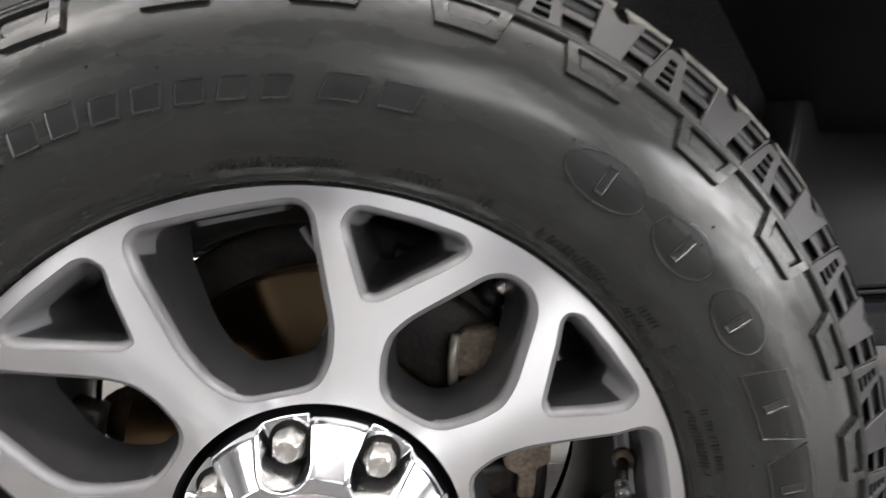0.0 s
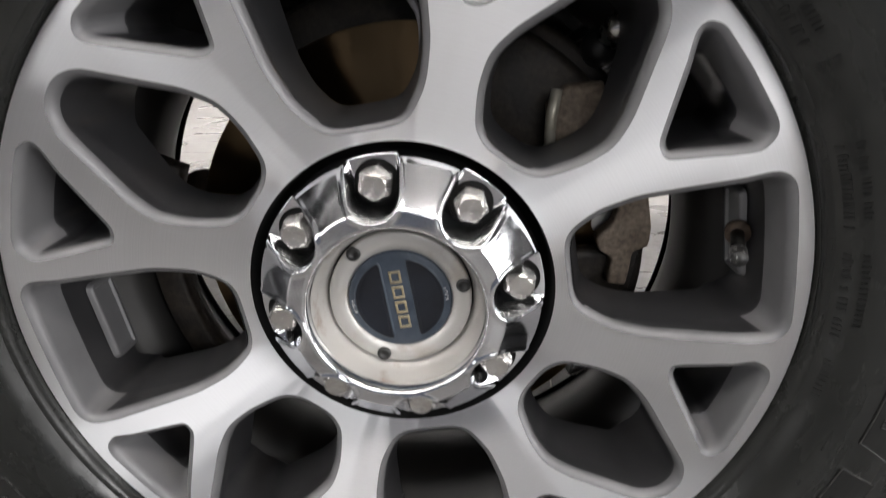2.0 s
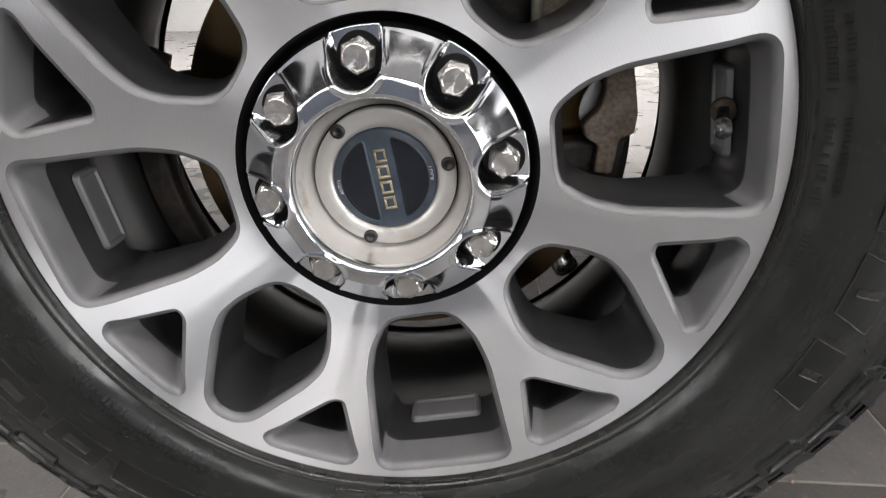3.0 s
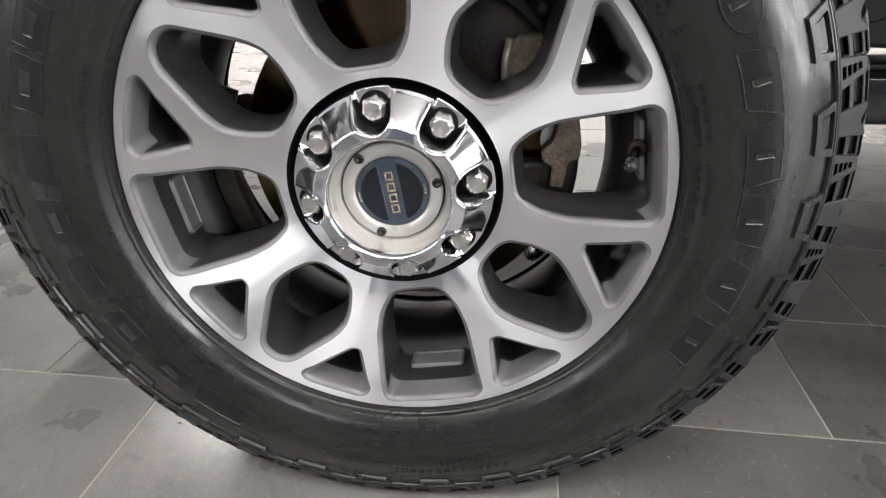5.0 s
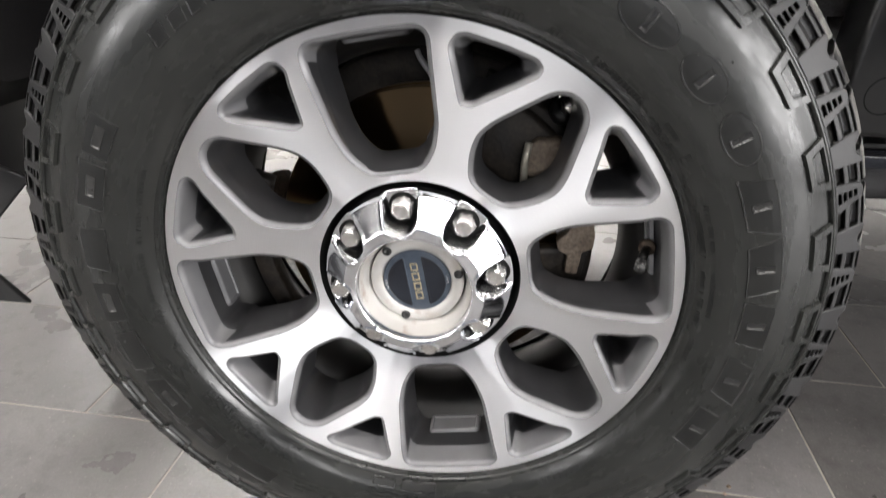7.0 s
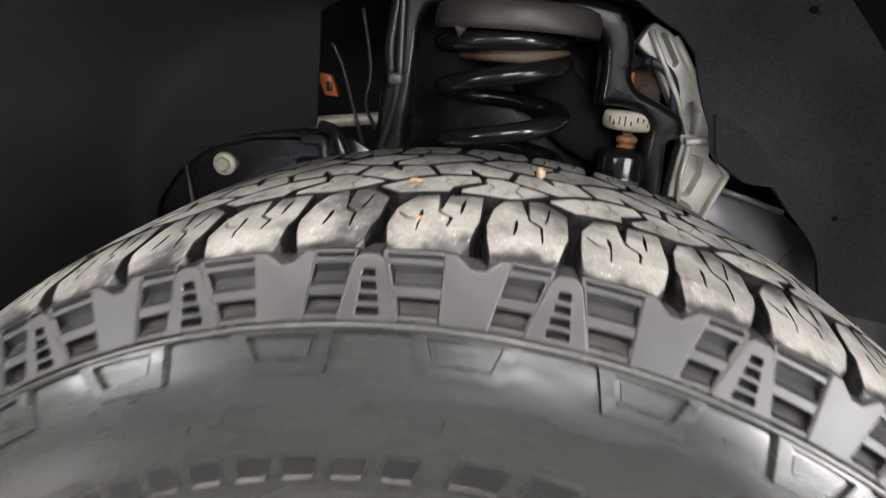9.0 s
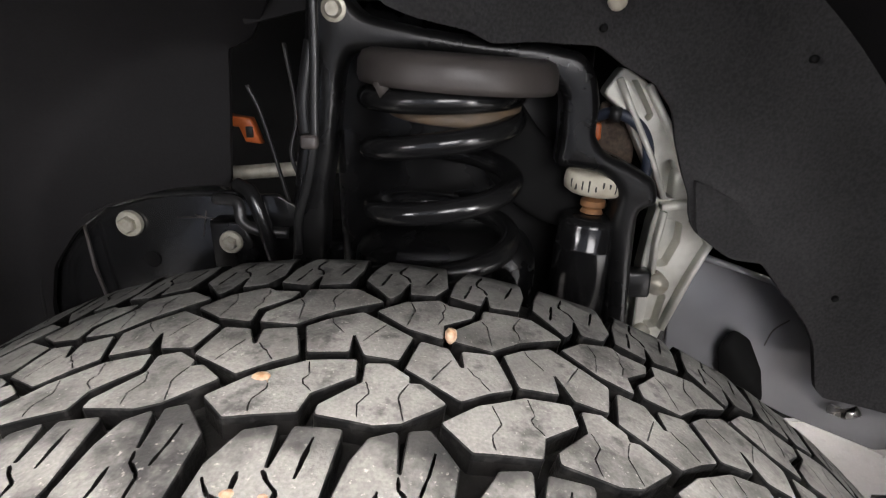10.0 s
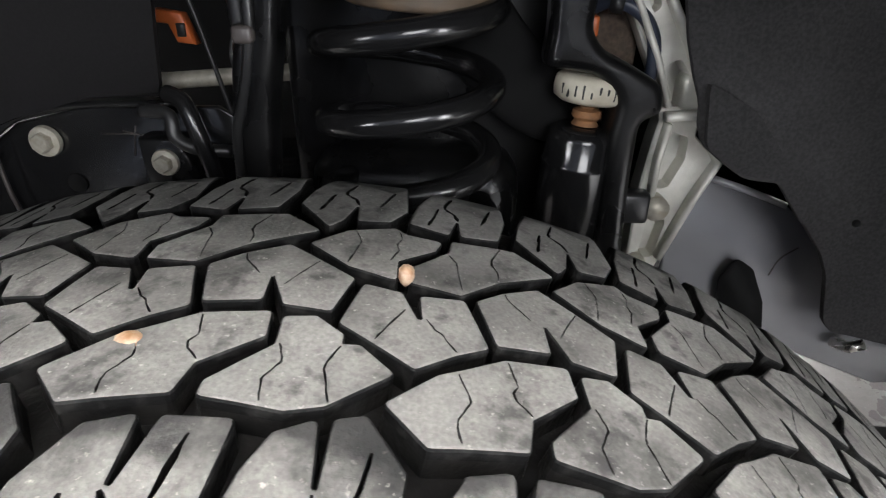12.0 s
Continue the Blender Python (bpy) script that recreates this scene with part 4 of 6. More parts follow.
# tiny moulding nibs
for k in range(26):
    d, r = random.uniform(-130, 130), random.uniform(0.30, 0.365)
    bm = bmesh.new()
    bmesh.ops.create_cone(bm, segments=6, radius1=0.0009, radius2=0.0005, depth=0.002, cap_ends=True, matrix=Matrix.Translation(on_side(d, r, 0.0006)) @ pose(0, 0, 0, 90, 0, 0))
    part("moulding_nib", bm, RUBBER_LETTER, tyre)


# ---- rim ----
A0 = 98.9
FACE_R0 = 0.235


def face_y(r):
    f = max(0.0, min(1.0, (FACE_R0 - r) / 0.125))
    return -0.012 + 0.030 * f


def local(u, v, a):
    c, s_ = math.cos(radians(a)), math.sin(radians(a))
    return (u * c - v * s_, u * s_ + v * c)


def mirror_outline(half):
    return [(u, -v) for u, v in half] + [(u, v) for u, v in half[::-1]]


WIDE = mirror_outline([(0.1190, 0.022), (0.1235, 0.0315), (0.1425, 0.0450), (0.168, 0.0530), (0.205, 0.0565), (0.250, 0.0605), (0.2590, 0.052), (0.2605, 0.018)])
HEXA = mirror_outline([(0.1205, 0.014), (0.1265, 0.028), (0.150, 0.0425), (0.170, 0.0490), (0.190, 0.0450), (0.2445, 0.0217), (0.2540, 0.009)])
TRI = [(r * math.cos(radians(d)), r * math.sin(radians(d))) for r, d in ((0.1975, 22.0), (0.2487, 17.0), (0.2595, 18.2), (0.2625, 20.0), (0.2615, 28.0), (0.2620, 34.6), (0.2560, 36.6), (0.2485, 36.5), (0.1985, 25.3))]
windows, w_back = [], []
for k in range(4):
    a = A0 + 90 * k
    windows.append((ccw(soften([local(u, v, a) for u, v in WIDE], 0.0055)), 0.82))
    windows.append((ccw(soften([local(u, v, a - 45) for u, v in HEXA], 0.0055)), 0.80))
    windows.append((ccw(soften([local(u, v, a) for u, v in TRI], 0.0032, 0.003)), 0.58))
    windows.append((ccw(soften([local(u, -v, a) for u, v in TRI[::-1]], 0.0032, 0.003)), 0.58))


def circle(r, n):
    return [(r * math.cos(2 * math.pi * k / n), r * math.sin(2 * math.pi * k / n)) for k in range(n)]


def back_y(x, z):
    t = max(0.0, min(1.0, (math.hypot(x, z) - 0.225) / 0.018))
    return 0.056 + 0.014 * t * t * (3 - 2 * t)


def at_face(x, z, d=0.0):
    return (x, face_y(math.hypot(x, z)) + d, z)


rim = part("rim", revolve([(0.2703, -0.0118), (0.2716, -0.0110), (0.2722, -0.0085), (0.2710, -0.002), (0.2640, 0.006), (0.2620, 0.012), (0.2600, 0.018),
                           (0.2545, 0.060), (0.2500, 0.069), (0.2420, 0.075), (0.2300, 0.096), (0.2280, 0.130), (0.2340, 0.150), (0.2500, 0.190), (0.2660, 0.200), (0.2700, 0.206),
                           (0.2640, 0.207), (0.2540, 0.203), (0.2450, 0.19)], 180), BARREL, wheel, "grey painted wheel body with eight forked spokes")
bm = bmesh.new()
put_fill(bm, fill2d(circle(0.2704, 180), [circle(0.1112, 120)] + [w for w, _ in windows], 0.011), at_face)
machined = part("machined_face", bm, TURNED, rim, "bright lathe-turned aluminium spoke faces")
normals = []
for v in machined.data.vertices:
    r = math.hypot(v.co.x, v.co.z)
    sl = -0.030 / 0.125 * min(1.0, max(0.8, (FACE_R0 + 0.030 - r) / 0.040))
    normals.append(Vector((sl * v.co.x / r, -1, sl * v.co.z / r)).normalized()[:])
machined.data.normals_split_custom_set_from_vertices(normals)
for w, f in windows:
    bm = bmesh.new()
    # the outer end drops to the barrel behind a short slope; the sides taper evenly
    out = [max(0.0, min(1.0, (math.hypot(*p) - 0.2385) / 0.014)) for p in w]

    def step_in(side, end):
        A, B = shrink(w, 1 - (1 - f) * side), shrink(w, 1 - (1 - f) * end)
        return [(p[0] + (q[0] - p[0]) * g, p[1] + (q[1] - p[1]) * g) for p, q, g in zip(A, B, out)]

    lip = [[at_face(*p, d) for p in (offset(w, o) if o else w)] for o, d in ((0.0, 0.0), (0.0012, 0.0005), (0.0031, 0.0019), (0.0045, 0.0040), (0.0052, 0.0070))]
    deep = [[(p[0], y, p[1]) for p in step_in(i, e)] for i, e, y in ((0.34, 0.60 if f > 0.6 else 0.85, 0.017), (0.42, 0.66 if f > 0.6 else 0.92, 0.0205), (0.62, 0.74 if f > 0.6 else 0.97, 0.036))]
    w_back.append(step_in(1.0, 0.82 if f > 0.6 else 1.0))
    deep.append([(x, back_y(x, z), z) for x, z in w_back[-1]])
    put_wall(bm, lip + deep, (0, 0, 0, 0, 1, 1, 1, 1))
    # Outer slopes get the lighter grey: light falling on them is painted in.
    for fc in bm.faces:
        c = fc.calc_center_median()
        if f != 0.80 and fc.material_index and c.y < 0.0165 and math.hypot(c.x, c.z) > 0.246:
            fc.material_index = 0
    sharpen(part("spoke_pocket", bm, LIT_GREY, rim, smooth=True, mats=(PAINT_GREY,)), 40)
bm = bmesh.new()
put_fill(bm, fill2d(circle(0.2515, 120), [circle(0.06, 60)] + w_back, 0.012), lambda x, z: (x, back_y(x, z), z), flip=True)
# Bore wall and floor are black: the gap's shade put into colour.
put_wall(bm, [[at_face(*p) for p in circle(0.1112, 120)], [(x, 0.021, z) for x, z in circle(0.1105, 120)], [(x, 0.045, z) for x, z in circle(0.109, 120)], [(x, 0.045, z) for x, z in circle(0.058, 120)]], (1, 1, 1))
part("spoke_back", bm, PAINT_GREY, rim, mats=(BLACK_AND_SHADE,))

# valve
vx, vz = 0.2275, 0.036
valve = part("valve_stem", tube([(vx + 0.012, 0.034, vz + 0.005), (vx + 0.008, 0.024, vz + 0.004), (vx + 0.002, 0.008, vz + 0.001)], 0.0046, 14), RUBBER_DARK, rim, "black rubber valve stem")
part("valve_cap", tube([(vx + 0.003, 0.010, vz + 0.001), (vx + 0.0015, 0.0055, vz), (vx, 0.001, vz - 0.001), (vx - 0.0003, 0.0, vz - 0.001)], 0.0056, 12), CAP_PLASTIC, valve, "black valve cap with pale worn specks")
part("valve_seat", tube([(vx + 0.0135, 0.038, vz + 0.006), (vx + 0.0115, 0.032, vz + 0.005)], 0.0085, 20), RUST, rim, "brown rubber valve seat")
# raised pad with a sunk middle on the barrel behind each wide pocket
def barrel_pad():
    bm = bmesh.new()
    base = ccw(rounded([(-0.034, 0.0365), (0.034, 0.0365), (0.034, 0.0665), (-0.034, 0.0665)], 0.007, 4))
    loops = [(base, 0.0004), (offset(base, 0.0010), -0.0030), (offset(base, 0.0022), -0.0040), (offset(base, 0.0045), -0.0040), (offset(base, 0.0060), -0.0022)]
    put_wall(bm, [[(-h, y, x) for x, y in lp] for lp, h in loops], (0, 0, 0, 0))
    put_fill(bm, fill2d(loops[-1][0]), lambda x, y: (0.0022, y, x))
    bmesh.ops.recalc_face_normals(bm, faces=bm.faces)
    bm.transform(Matrix.Scale(-1, 4, (1, 0, 0)))
    bmesh.ops.reverse_faces(bm, faces=bm.faces)
    return bm


pad_mesh = None
for k in range(4):
    a = radians(A0 + 90 * k)
    if pad_mesh is None:
        pad = sharpen(part("barrel_pad", barrel_pad(), LIT_GREY, rim), 40)
        pad_mesh = pad.data
    else:
        pad = new("barrel_pad", pad_mesh)
        pad.parent = rim
    pad.location = (0.2500 * math.cos(a), 0.0, 0.2500 * math.sin(a))
    pad.rotation_euler = (0, -a, 0)

# ---- hub ----
NUT_R = 0.0855


def cover_profile(r):
    return float(np.interp(r, [0.0600, 0.0610, 0.0622, 0.0640, 0.0735, 0.0745, 0.0995, 0.1015, 0.1030, 0.1045], [-0.0090, -0.0155, -0.0172, -0.0178, -0.0168, -0.0162, 0.0085, 0.0112, 0.0150, 0.0220]))


def cover_y(r, deg):
    """Height of the chrome cover: a dished ring with a round-ended pocket at every nut."""
    d = (deg - A0 + 22.5) % 45 - 22.5
    u, v = r * math.cos(radians(d)), r * math.sin(radians(d))
    gap = math.hypot(max(0.0, NUT_R - 0.001 - u), v) if u < NUT_R else abs(v) * (1 - 0.10 * (u - NUT_R) / 0.02)
    t = max(0.0, min(1.0, (gap - 0.0148) / 0.0036))
    t = t * t * (3 - 2 * t)
    base = cover_profile(r)
    lip = -0.0011 * math.exp(-((gap - 0.0195) / 0.0018) ** 2)
    floor_y = max(base, 0.0170)
    return floor_y * (1 - t) + (base + lip) * t


bm = bmesh.new()
rows = []
NR, NA = 76, 880
ANGLES = [radians(360 * k / NA) for k in range(NA)]
for i in range(NR + 1):
    r = 0.0600 + 0.0445 * i / NR
    rows.append([bm.verts.new((r * math.cos(a), cover_y(r, math.degrees(a)), r * math.sin(a))) for a in ANGLES])
back = [bm.verts.new((0.1048 * math.cos(a), 0.032, 0.1048 * math.sin(a))) for a in ANGLES]
inner = [bm.verts.new((0.0592 * math.cos(a), 0.018, 0.0592 * math.sin(a))) for a in ANGLES]
for P, Q in zip([inner, *rows], [*rows, back]):
    for k in range(NA):
        bm.faces.new((P[k], Q[k], Q[(k + 1) % NA], P[(k + 1) % NA]))
bmesh.ops.recalc_face_normals(bm, faces=bm.faces)
cover = part("hub_cover", bm, CHROME, wheel, "chrome hub cover with eight scalloped nut pockets")


def lug_nut():
    bm = bmesh.new()
    prof = [(0.0105, 0.030), (0.0116, 0.020), (0.0116, 0.0055), (0.0108, 0.0032), (0.0092, 0.0014), (0.0086, 0.0004), (0.0080, 0.0)]
    rings = []
    for i, (r, y) in enumerate(prof):
        ring = []
        for k in range(36):
            a = 2 * math.pi * k / 36
            hexr = r / max(math.cos((a + math.pi / 6) % (math.pi / 3) - math.pi / 6), 0.5) * 0.905
            rr = hexr if i < 4 else r
            ring.append(bm.verts.new((rr * math.cos(a), y, rr * math.sin(a))))
        rings.append(ring)
    for P, Q in zip(rings, rings[1:]):
        for k in range(36):
            bm.faces.new((P[k], Q[k], Q[(k + 1) % 36], P[(k + 1) % 36]))
    tip = bm.verts.new((0, 0.0006, 0))
    for k in range(36):
        bm.faces.new((rings[-1][k], tip, rings[-1][(k + 1) % 36]))
    bmesh.ops.recalc_face_normals(bm, faces=bm.faces)
    return bm


nut_mesh = None
for k in range(8):
    a = radians(A0 + 45 * k)
    at = (NUT_R * math.cos(a), 0.0, NUT_R * math.sin(a))
    if nut_mesh is None:
        ob = sharpen(part("lug_nut", lug_nut(), NUT_STEEL, wheel, "capped steel lug nut"), 28)
        nut_mesh = ob.data
        # Black disc: shade of the hole round the nut, put in as colour.
        seat = part("nut_recess", revolve([(0.0, 0.0166), (0.0142, 0.0166), (0.0150, 0.0158), (0.0154, 0.0168)], 32), BLACK_AND_SHADE, ob)
        seat_mesh = seat.data
    else:
        ob = new("lug_nut", nut_mesh)
        ob.parent = wheel
        tagged(ob, "capped steel lug nut")
        s2 = new("nut_recess", seat_mesh)
        s2.parent = ob
    ob.location = at
    ob.rotation_euler = (0, random.uniform(0, 1), 0)

lock = part("hub_lock", revolve([(0.0, 0.0095), (0.0384, 0.0095), (0.0389, 0.0086), (0.0494, 0.0076), (0.0506, 0.0083), (0.0511, 0.0100), (0.0511, 0.030)], 96), CREAM, wheel, "aged cream metal locking hub with rust stains")
part("hub_sleeve", revolve([(0.0600, -0.0090), (0.0594, -0.0060), (0.0580, 0.0040), (0.0552, 0.0100), (0.0532, 0.0118), (0.0523, 0.0140), (0.0521, 0.024)], 96), CREAM, lock, "stained cream inner sleeve")
part("hub_gap", revolve([(0.0506, 0.0160), (0.0516, 0.0162), (0.0526, 0.0160)], 64), BLACK_AND_SHADE, lock)
dial = part("hub_dial", revolve([(0.0, 0.0072), (0.0356, 0.0072), (0.0370, 0.0080), (0.0374, 0.0098)], 72), DIAL_BLUE, lock, "dark blue plastic selector dial")
GRIP = -81.0


def half_moon(sign):
    pts = []
    for k in range(17):
        t = radians(-72 + 144 * k / 16)
        pts.append((0.0316 * math.cos(t), 0.0316 * math.sin(t)))
    pts = [(max(x, 0.0088), y) for x, y in pts]
    c, s_ = math.cos(radians(GRIP + 90)), math.sin(radians(GRIP + 90))
    return ccw(rounded([(sign * x * c - y * s_, sign * x * s_ + y * c) for x, y in pts], 0.002, 2, 0.006))


for sg in (1, -1):
    hm = half_moon(sg)
    bm = bmesh.new()
    rim_l = offset(hm, -0.0012)
    put_wall(bm, [[(x, 0.0070, z) for x, z in rim_l], [(x, 0.0062, z) for x, z in hm], [(x, 0.0069, z) for x, z in offset(hm, 0.0022)]], (0, 1))
    put_fill(bm, fill2d(offset(hm, 0.0022)), lambda x, z: (x, 0.0069, z), 1)
    part("dial_recess", bm, DIAL_BLUE, dial, "dark half-moon finger recess", mats=(DIAL_DARK,))
for k in range(4):
    q = (k - 1.5) * 0.0118
    c, s_ = math.cos(radians(GRIP)), math.sin(radians(GRIP))
    ob = part("gold_mark", box(0.0031, 0, 0, 0.0014, 0.0008, 0.0064, bm=box(-0.0031, 0, 0, 0.0014, 0.0008, 0.0064, bm=box(0, 0, 0.0026, 0.005, 0.0008, 0.0012, bm=box(0, 0, -0.0026, 0.005, 0.0008, 0.0012)))), GOLD, dial, "small gold printed shape")
    ob.location = (q * c, 0.0069, q * s_)
    ob.rotation_euler = (0, radians(-GRIP), 0)
    ob.scale = (1.25, 1.0, 1.3)
for words, deg in (("LOCK", 8.0), ("AUTO", 190.0)):
    v, f = flat_text(words, 0.0040)
    bm = bmesh.new()
    top = []
    for x, y in v:
        a, r = radians(deg - math.degrees(x / 0.0332)), 0.0332 + y
        top.append(bm.verts.new((r * math.cos(a), 0.0069, r * math.sin(a))))
    for q in f:
        bm.faces.new([top[i] for i in q])
    part("dial_word", bm, WHITE_PRINT, dial, "small white lettering", smooth=False)
for a in (-107.0, 14.0, 132.0):
    x, z = 0.0466 * math.cos(radians(a)), 0.0466 * math.sin(radians(a))
    s_ob = part("hub_screw", revolve([(0.0, 0.0068), (0.0022, 0.0068), (0.0024, 0.0058), (0.0048, 0.0060), (0.0052, 0.0074), (0.0054, 0.0095)], 24), BLACK_SATIN, lock, "dark recessed screw")
    s_ob.location = (x, 0, z)

# pebbles caught in the tread
for deg, y, size, lie in ((11.15, 0.1190, 0.0036, -0.0010), (1.75, 0.0738, 0.0036, 0.0012), (3.1, 0.0190, 0.0026, 0.001), (4.6, 0.0190, 0.0022, 0.001)):
    bm = bmesh.new()
    bmesh.ops.create_icosphere(bm, subdivisions=2, radius=size)
    for v in bm.verts:
        n = noise.noise(v.co * 220 + Vector((deg, y * 50, 0)))
        v.co *= 1 + 0.28 * n
        v.co.x *= 0.8 if deg > 8 else 1.25
        v.co.z *= 1.25 if deg > 8 else 0.6
    p = Vector(on_tread(deg * TREAD_K, y, lie)) + Vector(WHEEL_AT)
    ob = part("pebble", bm, PEBBLE)
    ob.location = p
    tagged(ob, "small tan pebble stuck in the tyre tread", "pebble", "pebbles in the tread")
# ---- brake ----
def arc_block(r0, r1, d0, d1, y0, y1, n=14, bevel=0.004):
    """A cast block that follows the wheel's curve; degrees from +x towards up."""
    pts = [(r0 * math.cos(radians(d0 + (d1 - d0) * k / n)), r0 * math.sin(radians(d0 + (d1 - d0) * k / n))) for k in range(n + 1)]
    pts += [(r1 * math.cos(radians(d1 + (d0 - d1) * k / n)), r1 * math.sin(radians(d1 + (d0 - d1) * k / n))) for k in range(n + 1)]
    return slab(pts, y0, y1, bevel)


rotor = empty("brake_rotor", (0, 0.118, 0.42), "brown-tinged iron brake disc behind the wheel spokes", "brake disc")
part("disc", revolve([(0.085, -0.008), (0.100, -0.008), (0.1845, -0.008), (0.186, -0.0065), (0.186, 0.0), (0.180, 0.001), (0.180, 0.010), (0.186, 0.011), (0.186, 0.020), (0.1845, 0.021), (0.085, 0.021)], 140), ROTOR, rotor)
part("hat", revolve([(0.0, -0.062), (0.084, -0.062), (0.0865, -0.059), (0.0868, 0.022)], 90), RUST, rotor, "rusty disc hat")
shield = part("dust_shield", revolve([(0.06, 0.040), (0.14, 0.038), (0.180, 0.034), (0.184, 0.030)], 90), RUST, rotor, "thin rusty dust shield")

# Added dark arc that hides the bright floor above the disc.
dark_arc = arc_block(0.176, 0.224, 48, 146, 0.176, 0.182)
dark_arc.transform(Matrix.Translation((0, -0.118, 0)))
part("shield_lobe", dark_arc, DARK_IRON, rotor, "dark rusty arc at the shield edge")
lobe = arc_block(0.201, 0.2265, 158, 212, 0.088, 0.112)
lobe.transform(Matrix.Translation((0, -0.118, 0)))
part("shield_lobe", lobe, DARK_IRON, rotor, "dark rusty arc at the shield edge")
caliper = empty("brake_caliper", (0.13, 0.14, 0.52), "brown weathered cast iron brake caliper", "brake caliper")


def at_wheel(bm, ob):
    bm.transform(Matrix.Translation(Vector((0, 0, 0.42)) - ob.location))
    return bm


part("body", at_wheel(arc_block(0.120, 0.200, 36, 72, 0.090, 0.112, bevel=0.008), caliper), DARK_IRON, caliper)
part("bridge", at_wheel(arc_block(0.190, 0.212, 38, 64, 0.10, 0.175, bevel=0.006), caliper), DARK_IRON, caliper)
part("inner_body", at_wheel(arc_block(0.120, 0.205, 28, 72, 0.150, 0.200), caliper), DARK_IRON, caliper)
part("pad_block", at_wheel(slab([(0.108, 0.100), (0.150, 0.096), (0.156, 0.118), (0.146, 0.142), (0.120, 0.140), (0.106, 0.126)], 0.074, 0.092, 0.004), caliper), TAN_RUST, caliper, "brown rusty pad block")
part("slide_rod", at_wheel(tube([(0.1085, 0.070, 0.096), (0.1085, 0.069, 0.116), (0.112, 0.070, 0.138)], 0.0042, 12), caliper), ZINC, caliper, "worn bare slide rod")
part("guide_pin", at_wheel(tube([(0.150, 0.090, 0.172), (0.152, 0.072, 0.179), (0.153, 0.066, 0.182)], 0.0095, 16), caliper), STEEL, caliper, "grey guide pin end")
part("pin_boot", at_wheel(tube([(0.144, 0.110, 0.160), (0.147, 0.098, 0.166), (0.150, 0.088, 0.171)], 0.013, 16, ribs=0.15), caliper), BLACK_SATIN, caliper)
part("bracket_arm", at_wheel(slab(soften([(0.1645, 0.0620), (0.1851, 0.0680), (0.1927, 0.0313), (0.1919, 0.0150), (0.1800, 0.0100), (0.1790, -0.0040), (0.1770, -0.0190), (0.1620, -0.0170), (0.1640, 0.0050), (0.1526, 0.0120), (0.1500, 0.0225), (0.1628, 0.0350), (0.1655, 0.0489)], 0.0016, 0.003), 0.074, 0.090, 0.002), caliper), TAN_RUST, caliper, "tan rusty carrier arm")
# White patch stands in for lit floor showing through the carrier.
part("pad_clip", at_wheel(slab([(0.160 + 0.0085 * math.cos(k * 0.349) + 0.004 * math.sin(k * 0.349), 0.0355 + 0.0170 * math.sin(k * 0.349)) for k in range(18)], 0.0985, 0.100, 0.0004), caliper), GAP_WHITE, caliper, "white patch for the bright floor through a gap")
part("carrier", at_wheel(arc_block(0.120, 0.194, -20, 3, 0.088, 0.106, bevel=0.006), caliper), DARK_IRON, caliper)
part("brake_line", at_wheel(tube(smooth_path([(0.10, 0.18, 0.14), (0.135, 0.16, 0.17), (0.17, 0.15, 0.19), (0.19, 0.18, 0.24), (0.17, 0.24, 0.30)]), 0.005), caliper), BLACK_SATIN, caliper)

# Pale strip painted in for the line of light in a gap.
part("sensor_cable", at_wheel(tube(smooth_path([(-0.010, 0.104, 0.2240), (-0.005, 0.101, 0.2150), (0.006, 0.099, 0.1999), (0.0128, 0.099, 0.1862), (0.0135, 0.100, 0.165), (0.010, 0.101, 0.146), (0.002, 0.102, 0.130)]), 0.0030, 8), caliper), PALE_SLIVER, caliper, "pale strip for a sliver of light through a gap")

knuckle = empty("steering_knuckle", (0.0, 0.22, 0.42), "dark brown rusted steering knuckle behind the brake", "steering knuckle")
part("upright", at_wheel(slab([(-0.10, -0.11), (-0.02, -0.16), (0.06, -0.15), (0.10, -0.05), (0.08, 0.09), (0.03, 0.17), (-0.05, 0.16), (-0.11, 0.05)], 0.17, 0.24, 0.012), knuckle), RUST, knuckle)
part("arm", at_wheel(tube([(-0.05, 0.21, -0.02), (-0.14, 0.19, -0.015), (-0.205, 0.18, 0.01), (-0.23, 0.20, 0.03)], 0.026, 14), knuckle), RUST, knuckle)
part("lower_boss", at_wheel(tube([(0.02, 0.20, -0.10), (0.03, 0.20, -0.165), (0.03, 0.21, -0.20)], 0.032, 16), knuckle), RUST, knuckle)
part("grease_cap", at_wheel(tube([(-0.08, 0.13, -0.145), (-0.075, 0.12, -0.15), (-0.072, 0.11, -0.152)], 0.014, 14), knuckle), STEEL, knuckle)
part("tie_rod_end", at_wheel(tube([(0.14, 0.17, -0.105), (0.150, 0.15, -0.125), (0.158, 0.13, -0.135)], 0.012, 12), knuckle), STEEL, knuckle, "bright tie rod stud")
axle = empty("axle_tube", (0.0, 0.6, 0.40), "dark painted front axle tube", "axle")
part("tube", tube([(0.0, -0.34, 0.0), (0.0, 0.0, 0.0), (0.0, 0.9, 0.02)], 0.045, 24), BLACK_SATIN, axle)
part("diff_housing", revolve([(0.0, -0.10), (0.08, -0.09), (0.13, -0.03), (0.13, 0.03), (0.08, 0.09), (0.0, 0.10)], 40), BLACK_SATIN, axle).location = (0, 0.62, 0.02)

# ---- coil spring and its seat ----
SX, SY = 0.060, 0.392
spring = empty("coil_spring", (SX, SY, 0.74), "glossy black painted coil spring", "coil spring")
helix = []
PITCH, Z0 = 0.0545, 0.842
